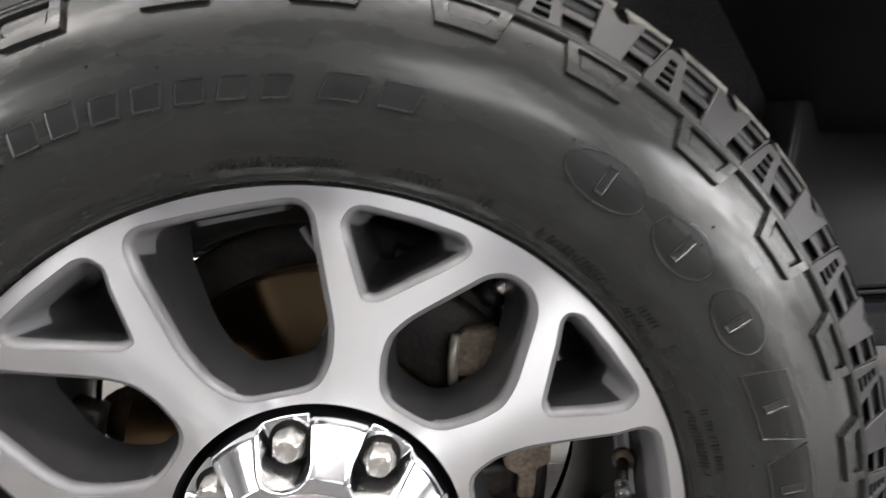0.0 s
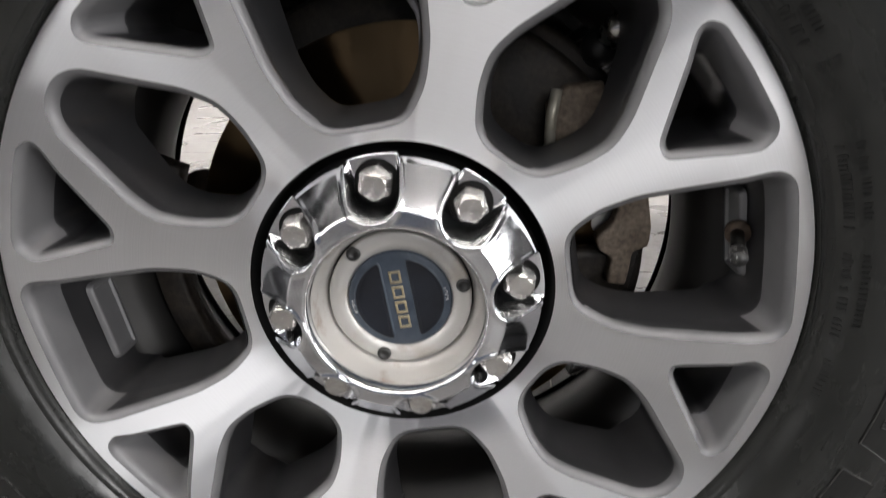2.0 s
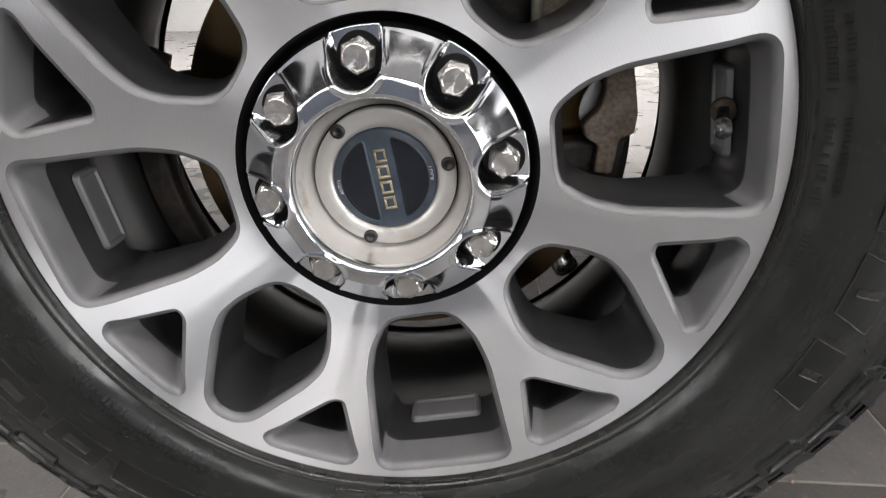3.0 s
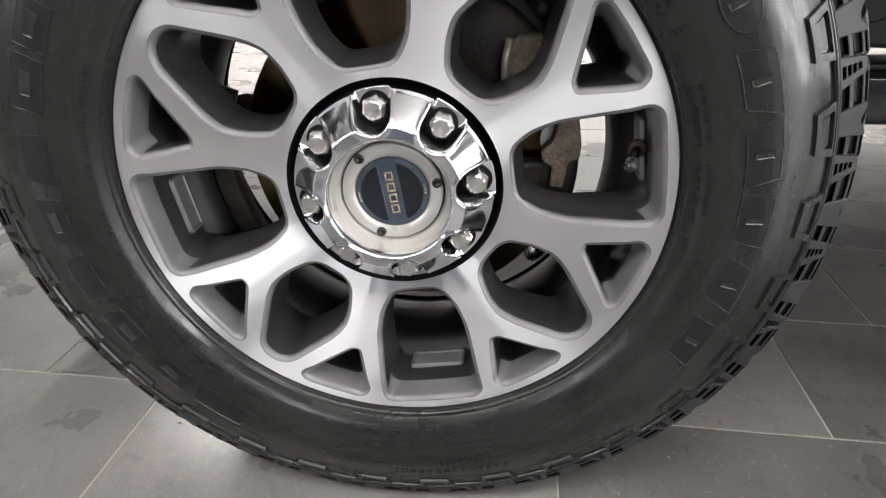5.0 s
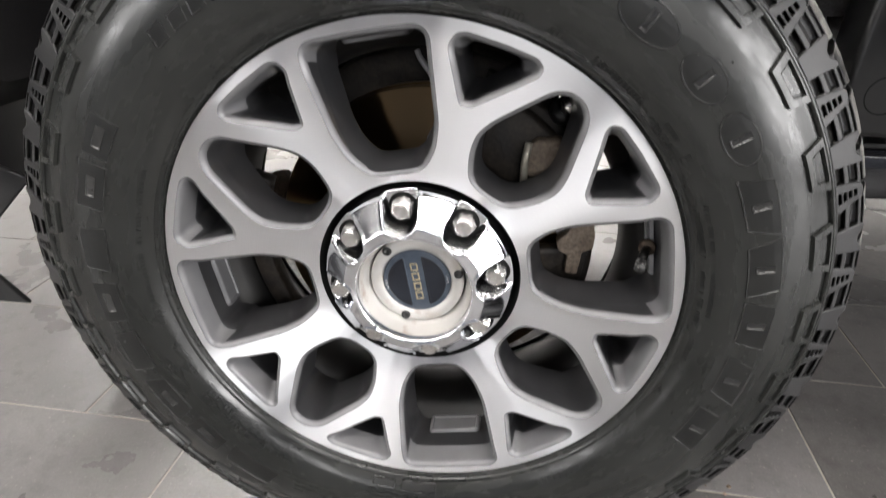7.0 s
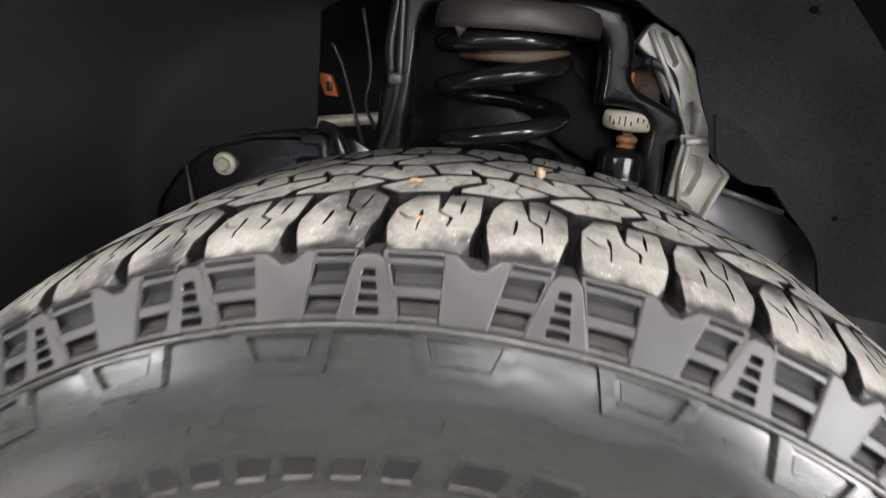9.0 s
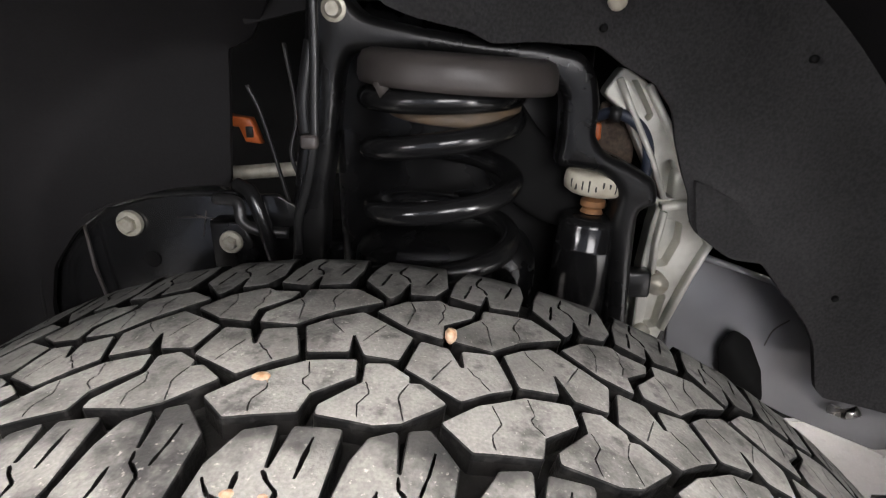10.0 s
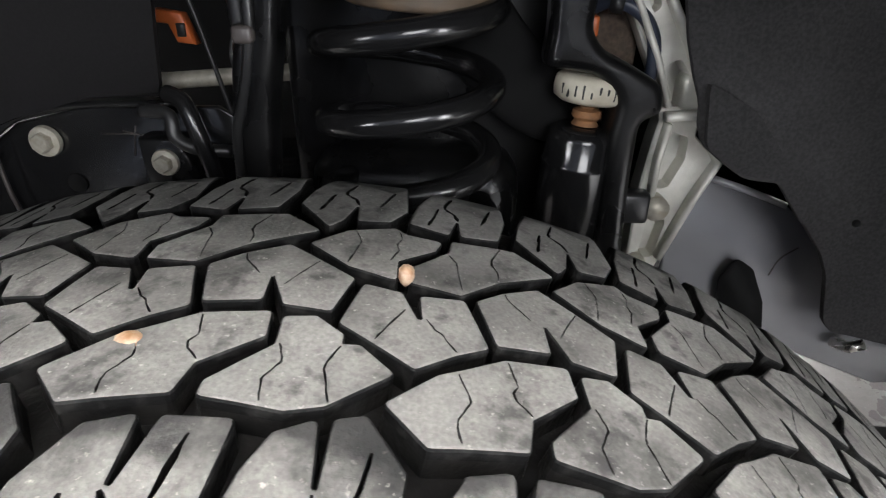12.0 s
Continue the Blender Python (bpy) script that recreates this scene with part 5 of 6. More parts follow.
for k in range(int(36 * 4.8) + 1):
    ph = -2.5 + k / 36
    a = radians(-90 + 360 * ph)
    z = Z0 + PITCH * ph
    z = min(z, 0.9275 + 0.003 * (ph - 1.6)) if ph > 1.3 else z
    helix.append((0.0635 * math.cos(a), 0.0635 * math.sin(a), z - 0.74))
cut = int(36 * 3.9)
part("coil", tube(helix[:cut], 0.0098, 14), BLACK_PAINT, spring)
part("upper_coil", tube(helix[cut - 1:], 0.0098, 14), BLACK_PAINT, spring)
seat = empty("rubber_mount", (SX + 0.0125, SY, 0.937), "brown rubber spring mount under the black tower", "rubber mount")
part("cup", revolve([(0.0, 0.026), (0.074, 0.026), (0.081, 0.023), (0.0845, 0.016), (0.085, 0.004), (0.083, -0.001), (0.076, 0.000), (0.058, 0.004)], 72, "Z"), CUP_RUBBER, seat)
seat.rotation_euler = (0, radians(4.0), 0)
part("tab", slab([(-0.008, 0.0), (0.006, 0.004), (0.004, -0.004), (-0.002, -0.011)], -0.002, 0.002), CUP_RUBBER, seat, "torn rubber tab").location = (-0.055, -0.058, 0.001)
part("isolator", revolve([(0.030, -0.010), (0.053, -0.010), (0.0565, -0.013), (0.057, -0.017), (0.0545, -0.0195), (0.057, -0.022), (0.0565, -0.027), (0.051, -0.029), (0.030, -0.029)], 60, "Z"), ISOLATOR, seat, "stained tan rubber isolator rings")

tower = empty("spring_tower", (0.05, 0.47, 0.55), "black painted steel spring tower and frame", "suspension tower")


def at_thing(bm, ob):
    bm.transform(Matrix.Translation(-Vector(ob.location)))
    return bm


part("back_plate", at_thing(slab([(-0.055, 0.60), (0.235, 0.60), (0.235, 0.80), (0.205, 0.88), (0.205, 0.99), (-0.030, 1.02), (-0.055, 0.95)], 0.470, 0.520, 0.012), tower), ARCH_BLACK, tower)
part("bowl", at_thing(box(SX, 0.475, 0.68, 0.19, 0.12, 0.22, 0.035, seg=4), tower), ARCH_BLACK, tower)
part("gusset", at_thing(tube(smooth_path([(0.100, 0.462, 0.905), (0.130, 0.450, 0.866), (0.165, 0.446, 0.836), (0.210, 0.450, 0.822)]), 0.0, 20, flat=(0.034, 0.010)), tower), BLACK_AND_SHADE, tower)
ARCH = [(-0.052, 1.010), (-0.023, 1.012), (-0.0056, 0.9926), (0.0427, 0.9828), (0.0958, 0.9743), (0.1419, 0.971), (0.1791, 0.9628), (0.1897, 0.9474), (0.1952, 0.9202), (0.1924, 0.8941), (0.2035, 0.8797),
        (0.2212, 0.8725), (0.2498, 0.8568), (0.2542, 0.8349), (0.237, 0.829), (0.237, 0.7778), (0.2431, 0.640), (0.2180, 0.640), (0.215, 0.8157), (0.2194, 0.8447), (0.2028, 0.8623), (0.1779, 0.8669), (0.1607, 0.8667),
        (0.1638, 0.8914), (0.1633, 0.9292), (0.1458, 0.945), (0.115, 0.9551), (0.0402, 0.9636), (-0.0187, 0.9634), (-0.0269, 0.9463), (-0.0353, 0.8893), (-0.0464, 0.8381), (-0.066, 0.640), (-0.100, 0.640), (-0.0727, 0.8638), (-0.0616, 0.9229)]
part("arch_plate", at_thing(rolled_plate(soften(ARCH, 0.005, 0.005), 0.384, 0.420, 0.0085), tower), ARCH_BLACK, tower, "black pressed steel tower arch")
part("frame_rail", at_thing(box(0.0, 0.585, 0.6225, 1.7, 0.10, 0.245, 0.015), tower), BLACK_PAINT, tower, "black frame rail")
# Added plate that stands in for the darkness of the engine bay.
part("engine_shadow_plate", at_thing(box(0.1, 0.83, 0.86, 1.3, 0.10, 0.56, 0.02), tower), BLACK_AND_SHADE, tower, "black plate for the darkness of the inner bay")
b_ob = sharpen(part("tower_bolt", revolve([(0.0, -0.006), (0.0075, -0.006), (0.009, -0.004), (0.010, 0.002), (0.014, 0.003), (0.014, 0.006)], 18), ZINC, tower, "zinc flange bolt"), 30)
b_ob.location = Vector((-0.0280, 0.379, 0.9965)) - tower.location
b_ob.scale = (0.74, 0.74, 0.74)

# bump stop beside the spring
stop = empty("bump_stop", (0.190, 0.415, 0.66), "black bump stop cylinder with ribbed off-white cap", "bump stop")
part("cylinder", revolve([(0.0, 0.159), (0.022, 0.159), (0.0265, 0.156), (0.0285, 0.150), (0.0287, 0.132), (0.0300, 0.130), (0.0302, 0.126), (0.0302, 0.0), (0.0, 0.0)], 44, "Z"), BLACK_PAINT, stop)
sharpen(part("neck", revolve([(0.0, 0.182), (0.0065, 0.182), (0.0065, 0.174), (0.0115, 0.172), (0.012, 0.167), (0.009, 0.164), (0.011, 0.160), (0.0, 0.160)], 24, "Z"), ORANGE_RUST, stop, "rust-orange neck ring"), 30)
cap = part("cap", revolve([(0.0, 0.200), (0.0255, 0.200), (0.0290, 0.197), (0.0300, 0.190), (0.0290, 0.183), (0.0240, 0.1795), (0.0, 0.1795)], 48, "Z"), WHITE_PLASTIC, stop, "grubby off-white ribbed cap")
for k in range(11):
    a = radians(-150 + 12 * k)
    ob = part("rib_mark", box(0, 0, 0, 0.0016, 0.0016, 0.0105 if k % 2 else 0.008, 0.0003), INK, cap)
    ob.location = (0.0292 * math.cos(a), 0.0292 * math.sin(a), 0.190)
    ob.rotation_euler = (0, radians(random.uniform(-16, 16)), a)
stop.rotation_euler = (0, radians(4), 0)

# cast aluminium bracket
brk = empty("cast_bracket", (0.27, 0.425, 0.70), "grey cast aluminium bracket with ribbed pockets", "bracket")
OUT = [(0.204, 0.929), (0.218, 0.950), (0.2366, 0.939), (0.2507, 0.9245), (0.2733, 0.8873), (0.295, 0.851), (0.2942, 0.832), (0.2927, 0.810), (0.3139, 0.790), (0.3013, 0.7484), (0.279, 0.684), (0.272, 0.640), (0.243, 0.640),
       (0.256, 0.684), (0.2558, 0.7595), (0.2608, 0.8063), (0.2639, 0.8232), (0.2513, 0.861), (0.2249, 0.9121)]
HOLES = [[(0.2228, 0.9388), (0.2303, 0.9422), (0.2491, 0.9098), (0.2435, 0.9032)], [(0.2677, 0.8149), (0.2890, 0.8097), (0.2890, 0.7897), (0.2796, 0.766), (0.2691, 0.7628)],
         [(0.2671, 0.7353), (0.2837, 0.7357), (0.2775, 0.6976), (0.2633, 0.6972)], [(0.259, 0.866), (0.270, 0.872), (0.286, 0.850), (0.285, 0.834), (0.270, 0.834)]]
bm = bmesh.new()
outer = ccw(rounded(OUT, 0.004, 2, 0.02))
hs = [ccw(rounded(q, 0.004, 2, 0.02)) for q in HOLES]
Y0 = 0.416
put_fill(bm, fill2d(outer, hs), lambda x, z: (x, Y0, z))
edge = offset(outer, -0.0015)
put_wall(bm, [[(x, Y0, z) for x, z in outer], [(x, Y0 + 0.0015, z) for x, z in edge], [(x, Y0 + 0.022, z) for x, z in edge]], (0, 0), flip=True)
for q in hs:
    iq = offset(q, 0.002)
    put_wall(bm, [[(x, Y0, z) for x, z in q], [(x, Y0 + 0.014, z) for x, z in iq]], (0,))
    put_fill(bm, fill2d(iq), lambda x, z: (x, Y0 + 0.014, z))
put_fill(bm, fill2d(edge), lambda x, z: (x, Y0 + 0.022, z), flip=True)
bmesh.ops.remove_doubles(bm, verts=bm.verts, dist=1e-6)
part("casting", at_thing(bm, brk), CAST_ALU, brk, smooth=False)
for rail, w in (([(0.240, 0.936), (0.262, 0.900), (0.284, 0.862), (0.294, 0.832)], 0.0032), ([(0.300, 0.815), (0.314, 0.790), (0.300, 0.757), (0.280, 0.700)], 0.0030), ([(0.268, 0.822), (0.264, 0.790), (0.264, 0.756)], 0.0026), ([(0.214, 0.942), (0.228, 0.914), (0.250, 0.872), (0.264, 0.836)], 0.0026)):
    part("flange_rib", at_thing(tube([(x, 0.412, z) for x, z in rail], 0.0, 10, flat=(w, 0.007)), brk), CAST_ALU, brk)
part("cross_rib", at_thing(tube([(0.264, 0.411, 0.8275), (0.280, 0.411, 0.829), (0.296, 0.411, 0.829)], 0.0, 10, flat=(0.0034, 0.008)), brk), CAST_ALU, brk)
part("boss", at_thing(box(0.285, 0.428, 0.846, 0.022, 0.03, 0.030, 0.006), brk), CAST_ALU, brk)
part("bracket_bolt", at_thing(tube([(0.268, 0.425, 0.751), (0.268, 0.405, 0.751), (0.268, 0.400, 0.751)], 0.0105, 16), brk), ZINC, brk, "zinc bolt head")
part("bracket_bolt", at_thing(tube([(0.262, 0.425, 0.695), (0.262, 0.408, 0.695)], 0.008, 16), brk), ZINC, brk)
part("black_clip", at_thing(box(0.246, 0.406, 0.752, 0.030, 0.018, 0.028, 0.004), brk), BLACK_SATIN, brk)

# hoses, wiring and connectors
hose = empty("coolant_hose", (0.23, 0.42, 0.86), "dark blue rubber hose with clamp", "hose")
part("hose", at_thing(tube(smooth_path([(0.196, 0.43, 0.905), (0.214, 0.418, 0.912), (0.235, 0.412, 0.902), (0.246, 0.412, 0.882), (0.247, 0.415, 0.855), (0.240, 0.42, 0.83)]), 0.0052, 12), hose), HOSE_BLUE, hose)
part("clamp", at_thing(tube([(0.210, 0.419, 0.911), (0.220, 0.417, 0.910)], 0.0072, 14), hose), BLACK_SATIN, hose)
fit_mesh = box(0.224, 0.446, 0.888, 0.034, 0.02, 0.062, 0.006, seg=4)
for v in fit_mesh.verts:
    v.co += Vector((noise.noise(v.co * 90), noise.noise(v.co * 80 + Vector((3, 0, 0))), noise.noise(v.co * 85))) * 0.006
part("fitting", at_thing(fit_mesh, hose), RUST, hose, "brown corroded fitting")
part("connector", at_thing(box(0.203, 0.432, 0.893, 0.007, 0.008, 0.016, 0.002), hose), ORANGE, hose, "orange connector clip")
cond = empty("wiring_conduit", (-0.04, 0.36, 0.90), "black corrugated wiring conduit with tie", "wiring")
part("conduit", at_thing(tube(smooth_path([(-0.036, 0.362, 1.08), (-0.0392, 0.362, 1.005), (-0.0413, 0.362, 0.960), (-0.0446, 0.362, 0.916), (-0.0460, 0.362, 0.8975), (-0.0521, 0.364, 0.8687), (-0.0610, 0.368, 0.842), (-0.0690, 0.372, 0.820), (-0.0740, 0.380, 0.785)], 22), 0.0034, 10, ribs=0.22), cond), BLACK_SATIN, cond)
part("tie", at_thing(box(-0.0500, 0.361, 0.8925, 0.0145, 0.012, 0.012, 0.003), cond), CUP_RUBBER, cond, "grey tape tie")
part("sleeve", at_thing(tube(smooth_path([(-0.046, 0.376, 0.972), (-0.0515, 0.374, 0.945), (-0.0555, 0.373, 0.920), (-0.0550, 0.373, 0.897)]), 0.0066, 14), cond), BLACK_SATIN, cond)
part("thin_wire", at_thing(tube(smooth_path([(-0.140, 0.47, 0.93), (-0.128, 0.47, 0.90), (-0.114, 0.47, 0.838), (-0.108, 0.47, 0.81)]), 0.0022, 8), cond), BLACK_SATIN, cond)
part("thin_wire", at_thing(tube(smooth_path([(-0.105, 0.49, 0.97), (-0.098, 0.49, 0.90), (-0.104, 0.48, 0.86), (-0.092, 0.47, 0.83)]), 0.0022, 8), cond), BLACK_SATIN, cond)
rod = empty("steering_rod", (-0.12, 0.50, 0.837), "bare silver steering shaft", "steering shaft")
part("shaft", at_thing(tube([(-0.26, 0.505, 0.829), (-0.171, 0.50, 0.834), (-0.060, 0.50, 0.843), (-0.02, 0.50, 0.846)], 0.0078, 18), rod), ZINC, rod)
part("collar", at_thing(tube([(-0.20, 0.505, 0.832), (-0.182, 0.502, 0.833)], 0.0095, 16), rod), CUP_RUBBER, rod)
conn = empty("orange_connector", (-0.155, 0.505, 0.88), "orange plastic wiring connector", "connector")
part("shell", at_thing(slab([(-0.176, 0.897), (-0.152, 0.893), (-0.143, 0.866), (-0.160, 0.868), (-0.166, 0.884), (-0.176, 0.885)], 0.500, 0.515, 0.002), conn), ORANGE, conn)
part("latch", at_thing(box(-0.154, 0.500, 0.879, 0.008, 0.004, 0.012, 0.001), conn), BLACK_SATIN, conn)

# bolted bracket plate ahead of the spring
plate = empty("chassis_bracket", (-0.24, 0.47, 0.70), "black painted chassis bracket with two zinc bolts", "bracket")
part("plate", at_thing(slab(rounded([(-0.395, 0.60), (-0.090, 0.60), (-0.090, 0.800), (-0.120, 0.818), (-0.244, 0.816), (-0.310, 0.800), (-0.345, 0.775), (-0.378, 0.738), (-0.395, 0.69)], 0.01, 3, 0.05), 0.468, 0.478, 0.002), plate), BLACK_PAINT, plate)
part("lip", at_thing(tube(smooth_path([(-0.397, 0.462, 0.66), (-0.392, 0.462, 0.715), (-0.376, 0.462, 0.742), (-0.343, 0.462, 0.780), (-0.308, 0.462, 0.804), (-0.244, 0.462, 0.820), (-0.150, 0.462, 0.823)], 6), 0.0, 10, flat=(0.003, 0.012)), plate), ARCH_BLACK, plate)
part("rib", at_thing(tube([(-0.386, 0.458, 0.700), (-0.380, 0.458, 0.732), (-0.358, 0.458, 0.760), (-0.332, 0.458, 0.785), (-0.330, 0.458, 0.735), (-0.322, 0.458, 0.690)], 0.0022, 8), plate), CUP_RUBBER, plate)
for a, b_ in (((-0.232, 0.791), (-0.180, 0.790)), ((-0.206, 0.770), (-0.199, 0.799)), ((-0.212, 0.794), (-0.181, 0.786))):
    part("paint_scratch", at_thing(tube([(a[0], 0.4675, a[1]), ((a[0] + b_[0]) / 2, 0.4673, (a[1] + b_[1]) / 2 + 0.0008), (b_[0], 0.4675, b_[1])], 0.0007, 6), plate), CUP_RUBBER, plate, "pale scuff in the paint")
for x, y, z, s_ in ((-0.285, 0.462, 0.784, 0.80), (-0.163, 0.436, 0.774, 0.66)):
    bo = part("flange_bolt", revolve([(0.0, -0.010), (0.0095, -0.010), (0.0112, -0.008), (0.0114, -0.001), (0.0175, 0.0), (0.0185, 0.003), (0.0185, 0.006), (0.0, 0.006)], 24), ZINC, plate, "zinc flange bolt")
    for v in bo.data.vertices:
        r = math.hypot(v.co.x, v.co.z)
        if 0.008 < r < 0.0125 and v.co.y < 0:
            a = math.atan2(v.co.z, v.co.x)
            f = 0.93 / math.cos((a + math.pi / 6) % (math.pi / 3) - math.pi / 6)
            v.co.x, v.co.z = v.co.x * f, v.co.z * f
    sharpen(bo, 30)
    bo.location = Vector((x, y, z)) - plate.location
    bo.scale = (s_, s_, s_)
part("small_bracket", at_thing(slab([(-0.185, 0.795), (-0.150, 0.795), (-0.135, 0.760), (-0.150, 0.735), (-0.185, 0.745)], 0.440, 0.468, 0.003), plate), ARCH_BLACK, plate)
part("pipe", at_thing(tube(smooth_path([(-0.150, 0.44, 0.835), (-0.133, 0.43, 0.830), (-0.124, 0.425, 0.810), (-0.116, 0.425, 0.775), (-0.110, 0.43, 0.73)]), 0.0075, 12), plate), BLACK_PAINT, plate)
part("pipe", at_thing(tube(smooth_path([(-0.175, 0.44, 0.82), (-0.150, 0.435, 0.818), (-0.145, 0.43, 0.800), (-0.128, 0.43, 0.79), (-0.10, 0.435, 0.786)]), 0.006, 12), plate), BLACK_SATIN, plate)
part("plate_hole", revolve([(0.0, 0.4672), (0.008, 0.4672), (0.0095, 0.4665)], 20), BLACK_AND_SHADE, plate).location = (-0.028, -0.47, 0.042)

# ---- wheel arch liner ----
liner = empty("wheel_arch_liner", (0.0, 0.2, 1.0), "black plastic and felt wheel arch liner", "wheel arch liner")


def shell(r0, d0, d1, ya, yb, thick=0.006, n=48, m_=10):
    """A piece of the arch: degrees from +x over the top, slightly wavy."""
    bm = bmesh.new()
    lay = []
    for t in (0.0, thick):
        rows = []
        for i in range(n + 1):
            d = d0 + (d1 - d0) * i / n
            row = []
            for k in range(m_ + 1):
                y = ya + (yb - ya) * k / m_
                r = r0 + t + 0.006 * noise.noise(Vector((d * 0.05, y * 6, 2.0))) - 0.05 * max(0.0, (y - yb + 0.09) / 0.09) ** 2
                row.append(bm.verts.new((r * math.cos(radians(d)), y, 0.42 + 1.18 * r * math.sin(radians(d)))))
            rows.append(row)
        lay.append(rows)
    for rows in lay:
        for A_, B_ in zip(rows, rows[1:]):
            for k in range(m_):
                bm.faces.new((A_[k], A_[k + 1], B_[k + 1], B_[k]))
    for e in (0, -1):
        for k in range(m_):
            bm.faces.new((lay[0][e][k], lay[0][e][k + 1], lay[1][e][k + 1], lay[1][e][k]))
    bmesh.ops.recalc_face_normals(bm, faces=bm.faces)
    return bm


part("arch_shell", at_thing(shell(0.610, 22, 172, -0.055, 0.452), liner), LINER_PLASTIC, liner)
RIGHT = [(0.000, 1.26), (0.002, 1.012), (0.014, 0.999), (0.037, 0.990), (0.061, 0.9845), (0.082, 0.980), (0.1004, 0.9700), (0.1366, 0.9718), (0.1639, 0.9697), (0.186, 0.9690), (0.210, 0.9530), (0.2372, 0.9391), (0.2535, 0.9188), (0.260, 0.8900), (0.2690, 0.8640), (0.2775, 0.8447), (0.2800, 0.8275), (0.2868, 0.8120), (0.3026, 0.7997), (0.3205, 0.7885), (0.3496, 0.7858), (0.3587, 0.7737), (0.3774, 0.7511), (0.3988, 0.7259), (0.4108, 0.7043), (0.4171, 0.6799), (0.4219, 0.6584), (0.4316, 0.6467), (0.4492, 0.6441), (0.500, 0.634), (0.585, 0.640), (0.61, 0.72), (0.56, 0.90), (0.45, 1.08)]


def wavy_wall(outline, y, thick, amp, step=0.02, bend=None):
    bm = bmesh.new()
    o_ = ccw(soften(outline, 0.0022, 0.007))
    dep = lambda x, z: y + amp * noise.noise(Vector((x * 9, z * 9, 3.0))) + (bend(x, z) if bend else 0.0)
    put_fill(bm, fill2d(o_, (), step), lambda x, z: (x, dep(x, z), z))
    put_wall(bm, [[(x, dep(x, z), z) for x, z in o_], [(x, dep(x, z) + thick, z) for x, z in o_]], (0,), flip=True)
    return bm


part("rear_wall", at_thing(wavy_wall(RIGHT, 0.374, 0.006, 0.005, 0.02, lambda x, z: -0.35 * max(0.0, x - 0.44) ** 1.3 - 0.30 * max(0.0, z - 1.03) + 0.012 * math.exp(-((x - 0.235 + 0.25 * (z - 0.95)) / 0.03) ** 2)), liner), FELT, liner, "black felt liner panel with wavy cut edge")
strip = [(0.276, 0.862), (0.315, 0.842), (0.352, 0.800), (0.392, 0.775), (0.374, 0.752), (0.346, 0.787), (0.310, 0.795), (0.284, 0.815)]
part("rolled_edge", at_thing(wavy_wall(strip, 0.371, 0.006, 0.003, 0.02), liner), FELT, liner)
LEFT = [(-0.147, 0.965), (-0.152, 0.900), (-0.160, 0.834), (-0.223, 0.828), (-0.256, 0.8200), (-0.300, 0.8050), (-0.338, 0.7780), (-0.370, 0.738), (-0.385, 0.690), (-0.39, 0.60), (-0.56, 0.56), (-0.61, 0.62), (-0.58, 0.80), (-0.45, 1.08), (-0.25, 1.22), (-0.06, 1.28), (-0.088, 1.006), (-0.122, 0.974)]


def arch_fold(x, z):
    """The wall turns forward into the arch outside a round fold."""
    return -1.7 * max(0.0, math.hypot(x + 0.135, z - 0.700) - 0.268) ** 1.12


part("front_wall", at_thing(wavy_wall(LEFT, 0.450, 0.006, 0.004, 0.014, arch_fold), liner), LINER_PLASTIC, liner, "black plastic liner panel ahead of the spring")
part("top_wall", at_thing(wavy_wall([(-0.12, 0.985), (-0.03, 1.005), (0.05, 1.006), (0.12, 0.992), (0.175, 0.972), (0.26, 0.955), (0.30, 1.28), (-0.15, 1.28)], 0.425, 0.006, 0.004, 0.02), liner), LINER_PLASTIC, liner)
for x, y, z in ((0.4173, 0.371, 0.7537), (0.1874, 0.369, 0.982), (0.3532, 0.369, 0.9595)):
    pl = part("push_pin", revolve([(0.0, -0.001), (0.0022, -0.001), (0.0032, 0.0), (0.0032, 0.004)], 12), BLACK_AND_SHADE, liner)
    pl.location = Vector((x, y, z)) - liner.location

for x, y, z, size, m in ((0.1955, 0.366, 1.0015, 0.85, WHITE_PLASTIC), (-0.2097, 0.432, 1.0038, 0.6, SHIELD_PLASTIC)):
    pl = part("push_pin", revolve([(0.0, -0.003), (0.006, -0.003), (0.0085, -0.001), (0.009, 0.004)], 14), m, liner, "pale plastic push pin")
    pl.location = Vector((x, y, z)) - liner.location
    pl.scale = (size, size, size)

shieldp = empty("splash_shield", (0.44, 0.43, 0.60), "glossy grey plastic splash shield", "splash shield")
panel = part("panel", at_thing(slab(rounded([(0.300, 0.775), (0.315, 0.772), (0.400, 0.742), (0.455, 0.700), (0.56, 0.67), (0.60, 0.545), (0.545, 0.540), (0.440, 0.582), (0.330, 0.640), (0.300, 0.66)], 0.006, 3, 0.03), 0.432, 0.440, 0.002), shieldp), SHIELD_PLASTIC, shieldp)
panel.rotation_euler = (radians(-4), 0, 0)
panel.location = (0, 0.006, 0)
part("top_edge", at_thing(tube([(0.308, 0.428, 0.774), (0.352, 0.428, 0.760), (0.392, 0.428, 0.745)], 0.0035, 8), shieldp), SHIELD_PLASTIC, shieldp)
# Thin black patch: the tyre's dark reflection in the panel, put in as colour.
part("recess", at_thing(slab(rounded([(0.350, 0.668), (0.362, 0.692), (0.380, 0.680), (0.398, 0.644), (0.408, 0.600), (0.372, 0.613), (0.355, 0.640)], 0.008, 4, 0.02), 0.4265, 0.4300), shieldp), BLACK_AND_SHADE, shieldp, "black patch for the tyre's dark reflection")
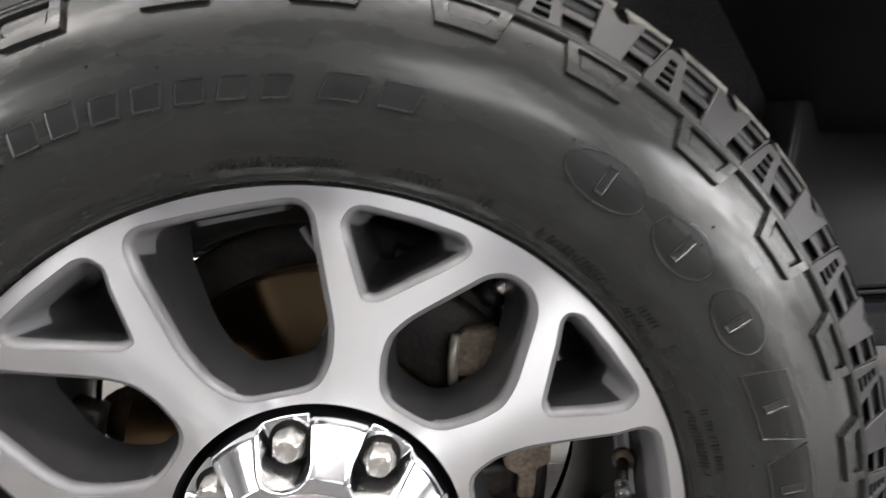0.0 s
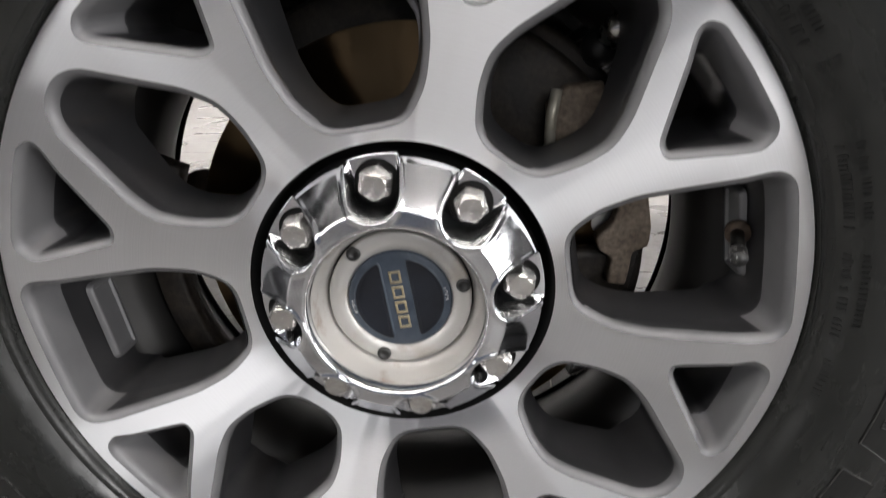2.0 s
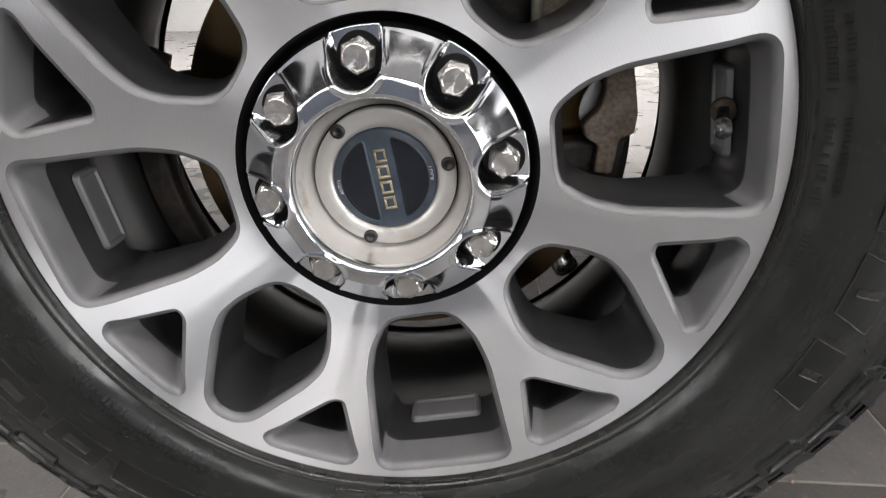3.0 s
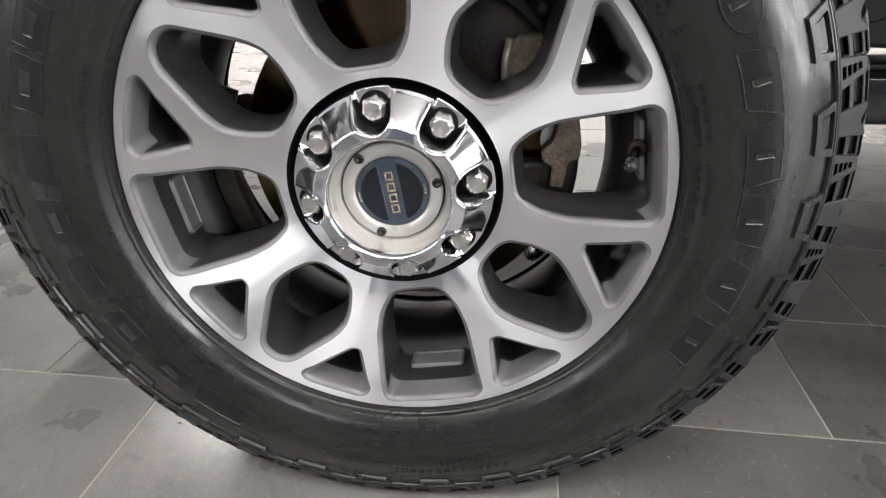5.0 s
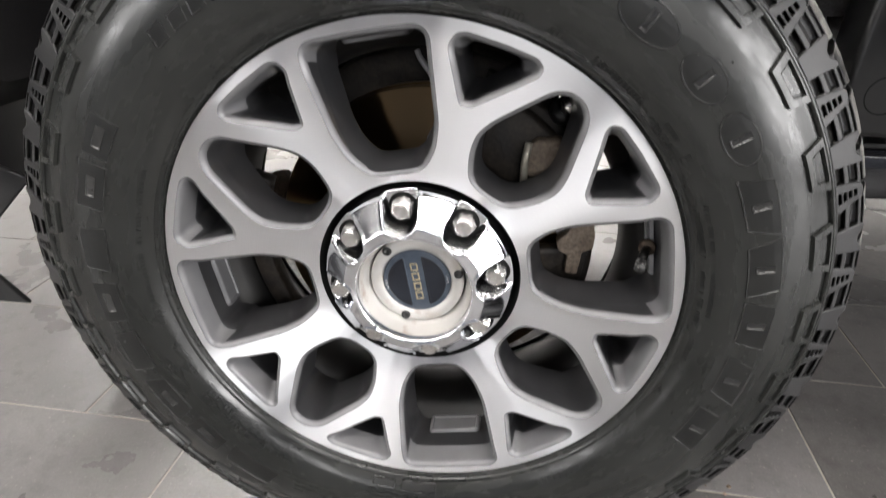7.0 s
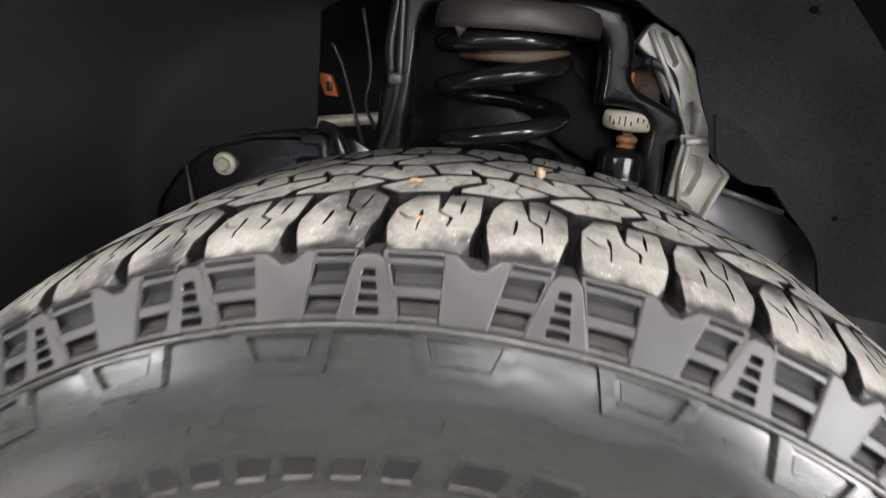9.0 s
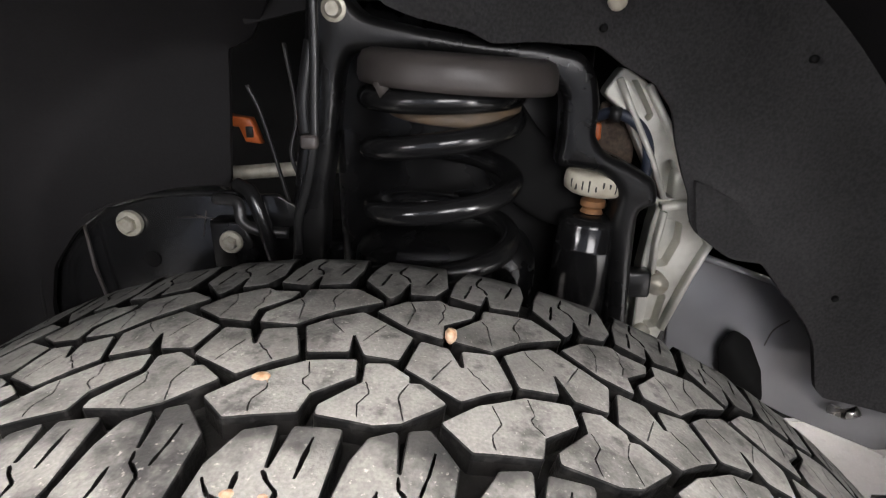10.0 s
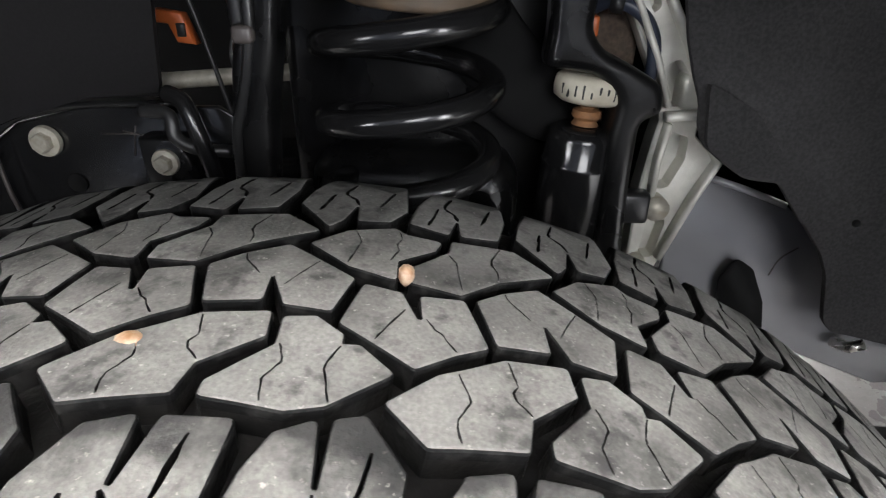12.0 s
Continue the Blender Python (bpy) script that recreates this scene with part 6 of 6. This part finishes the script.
part("scratch", at_thing(tube(smooth_path([(0.398, 0.4305, 0.672), (0.404, 0.4305, 0.690), (0.418, 0.4305, 0.702)]), 0.0008, 6), shieldp), CUP_RUBBER, shieldp)
part("stud", at_thing(tube([(0.478, 0.425, 0.600), (0.484, 0.41, 0.604), (0.494, 0.405, 0.612)], 0.0055, 12), shieldp), STEEL, shieldp, "bright metal stud")

# the chassis sits slightly turned against the wheel
SET = Matrix.LocRotScale((-0.0016, -0.0042, 0.0339), Euler([radians(a) for a in (1.0, 0.54, 2.84)]), (0.9753,) * 3)
for ob in (spring, seat, tower, stop, brk, hose, cond, rod, conn, plate, liner, shieldp):
    ob.matrix_basis = SET @ ob.matrix_basis

# ---- truck body around the arch ----
truck = empty("truck_body", (0.9, 0.9, 1.2), "black truck body above the wheel, mostly out of view", "truck")


def fender():
    bm = bmesh.new()
    arch = [(0.62 * math.cos(radians(d)), 0.42 + 0.78 * math.sin(radians(d))) for d in range(18, 178, 4)]
    pts = [(3.4, 0.60), (0.70, 0.60), *arch, (-0.80, 0.50), (-1.05, 0.62), (-1.05, 1.38), (3.4, 1.40)]
    return slab(pts, -0.075, -0.050, 0.0)


# Fender, hood and cab are out of view, added to block light.
part("fender", at_thing(fender(), truck), BODY_PAINT, truck)
part("hood", at_thing(box(0.2, 0.95, 1.36, 2.5, 2.06, 0.06, 0.02), truck), BODY_PAINT, truck)
part("far_fender", at_thing(box(0.2, 1.95, 1.125, 2.5, 0.06, 0.45, 0.02), truck), BODY_PAINT, truck)
part("cab", at_thing(box(2.35, 0.95, 1.45, 1.8, 1.9, 1.1, 0.08), truck), BODY_PAINT, truck)
part("floor_pan", at_thing(box(2.2, 0.95, 0.66, 2.4, 1.8, 0.12, 0.02), truck), BLACK_SATIN, truck)
part("sill", at_thing(slab([(0.505, 0.541), (0.53, 0.520), (0.60, 0.5155), (3.4, 0.515), (3.4, 0.74), (0.515, 0.74)], 0.27, 0.34, 0.008), truck), BLACK_SATIN, truck)
hole = part("sill_hole", revolve([(0.0, 0.004), (0.0205, 0.004), (0.0225, -0.0005), (0.0240, -0.0012), (0.0250, 0.001)], 32), BLACK_AND_SHADE, truck, "round drain hole in the sill")
hole.location = Vector((0.556, 0.2705, 0.572)) - truck.location
part("bumper", at_thing(box(-1.02, 0.95, 0.68, 0.16, 1.9, 0.26, 0.03), truck), BODY_PAINT, truck)
step_bar = empty("running_board", (1.9, 0.14, 0.50), "black running board under the truck sill", "running board")
part("board", at_thing(box(1.92, 0.43, 0.4265, 2.76, 0.09, 0.084, 0.014), step_bar), BODY_PAINT, step_bar)
part("tread_strip", at_thing(box(1.92, 0.43, 0.4725, 2.74, 0.08, 0.008, 0.002), step_bar), BLACK_SATIN, step_bar)
part("hanger", at_thing(box(1.2, 0.46, 0.545, 0.05, 0.05, 0.16, 0.006), step_bar), BLACK_SATIN, step_bar)
part("hanger", at_thing(box(2.6, 0.46, 0.545, 0.05, 0.05, 0.16, 0.006), step_bar), BLACK_SATIN, step_bar)
valance = empty("air_dam", (-0.70, 0.15, 0.36), "black plastic air dam below the bumper", "air dam")
part("flap", at_thing(slab([(-0.585, 0.288), (-0.66, 0.385), (-0.72, 0.46), (-1.05, 0.46), (-1.05, 0.296)], 0.098, 0.106, 0.002), valance), BLACK_SATIN, valance)
part("strut", at_thing(slab([(-0.505, 0.485), (-0.545, 0.50), (-0.69, 0.365), (-0.665, 0.345)], 0.09, 0.098, 0.002), valance), BLACK_SATIN, valance)
part("tow_hook", at_thing(tube(smooth_path([(-0.70, 0.22, 0.54), (-0.64, 0.20, 0.50), (-0.625, 0.20, 0.475), (-0.65, 0.20, 0.455), (-0.70, 0.21, 0.46)]), 0.012, 12), valance), RUST, valance, "rusty tow hook")
part("stay", at_thing(box(-0.80, 0.22, 0.555, 0.38, 0.14, 0.23, 0.01), valance), BLACK_SATIN, valance)

# ---- floor tiles ----
TILE_L, TILE_W, JOINT = 0.6265, 0.299, 0.0026


def tile_mesh(material):
    bm = box(0, 0, 0, TILE_L - JOINT, TILE_W - JOINT, 0.012)
    bmesh.ops.bevel(bm, geom=[e for e in bm.edges if e.verts[0].co.z > 0 and e.verts[1].co.z > 0], offset=0.001, segments=1, affect="EDGES")
    me = bpy.data.meshes.new("tile")
    bm.to_mesh(me)
    bm.free()
    me.materials.append(material)
    return me


tile, shaded_dirty = tile_mesh(TILE), tile_mesh(TILE_SHADED_DIRTY)
turn = radians(-2.3)
rows_near = range(-5, 12)
for j in rows_near:
    shift = -0.639 if j % 2 == 0 else -0.4265
    for i in range(-4, 5):
        x, y = shift + TILE_L * (i + 0.5), 0.1475 + TILE_W * (j + 0.5)
        ob = new("tile", shaded_dirty if -0.2 < y < 0.95 and x > 0.38 else tile)
        ob.parent = floor
        ob.location = (x, y + x * math.sin(turn), -0.006 + random.uniform(-0.0002, 0.0002))
        ob.rotation_euler = (0, 0, turn)
bm = bmesh.new()
for j in range(-13, 24):
    shift = -0.639 if j % 2 == 0 else -0.4265
    for i in range(-10, 11):
        if j in rows_near and -4 <= i < 5:
            continue
        x, y = shift + TILE_L * (i + 0.5), 0.1475 + TILE_W * (j + 0.5)
        if not (-6 < x < 6 and -3.6 < y < 7):
            continue
        a, b_ = (TILE_L - JOINT) / 2, (TILE_W - JOINT) / 2
        y += x * math.sin(turn)
        bm.faces.new([bm.verts.new((x + p, y + q + p * math.sin(turn), 0.0)) for p, q in ((-a, -b_), (a, -b_), (a, b_), (-a, b_))])
rest = part("far_tiles", bm, TILE, floor, smooth=False)
tagged(rest, kind="stuff")
# grit on the floor
for k in range(9):
    x, y = ((0.42, 0.14), (0.445, 0.128), (0.455, 0.142), (0.36, 0.07), (0.39, 0.085), (0.66, 0.50), (0.69, 0.495), (-0.36, 0.08), (0.43, 0.16))[k]
    bm = bmesh.new()
    bmesh.ops.create_icosphere(bm, subdivisions=1, radius=random.uniform(0.0018, 0.004))
    for v in bm.verts:
        v.co *= 1 + 0.3 * noise.noise(v.co * 400 + Vector((k, 0, 0)))
        v.co.z *= 0.5
    ob = part("crumb", bm, PEBBLE if k % 2 else ISOLATOR)
    ob.location = (x, y, 0.0012)
    tagged(ob, "tiny tan crumb of dirt on the floor", "crumb", "crumbs on the floor")
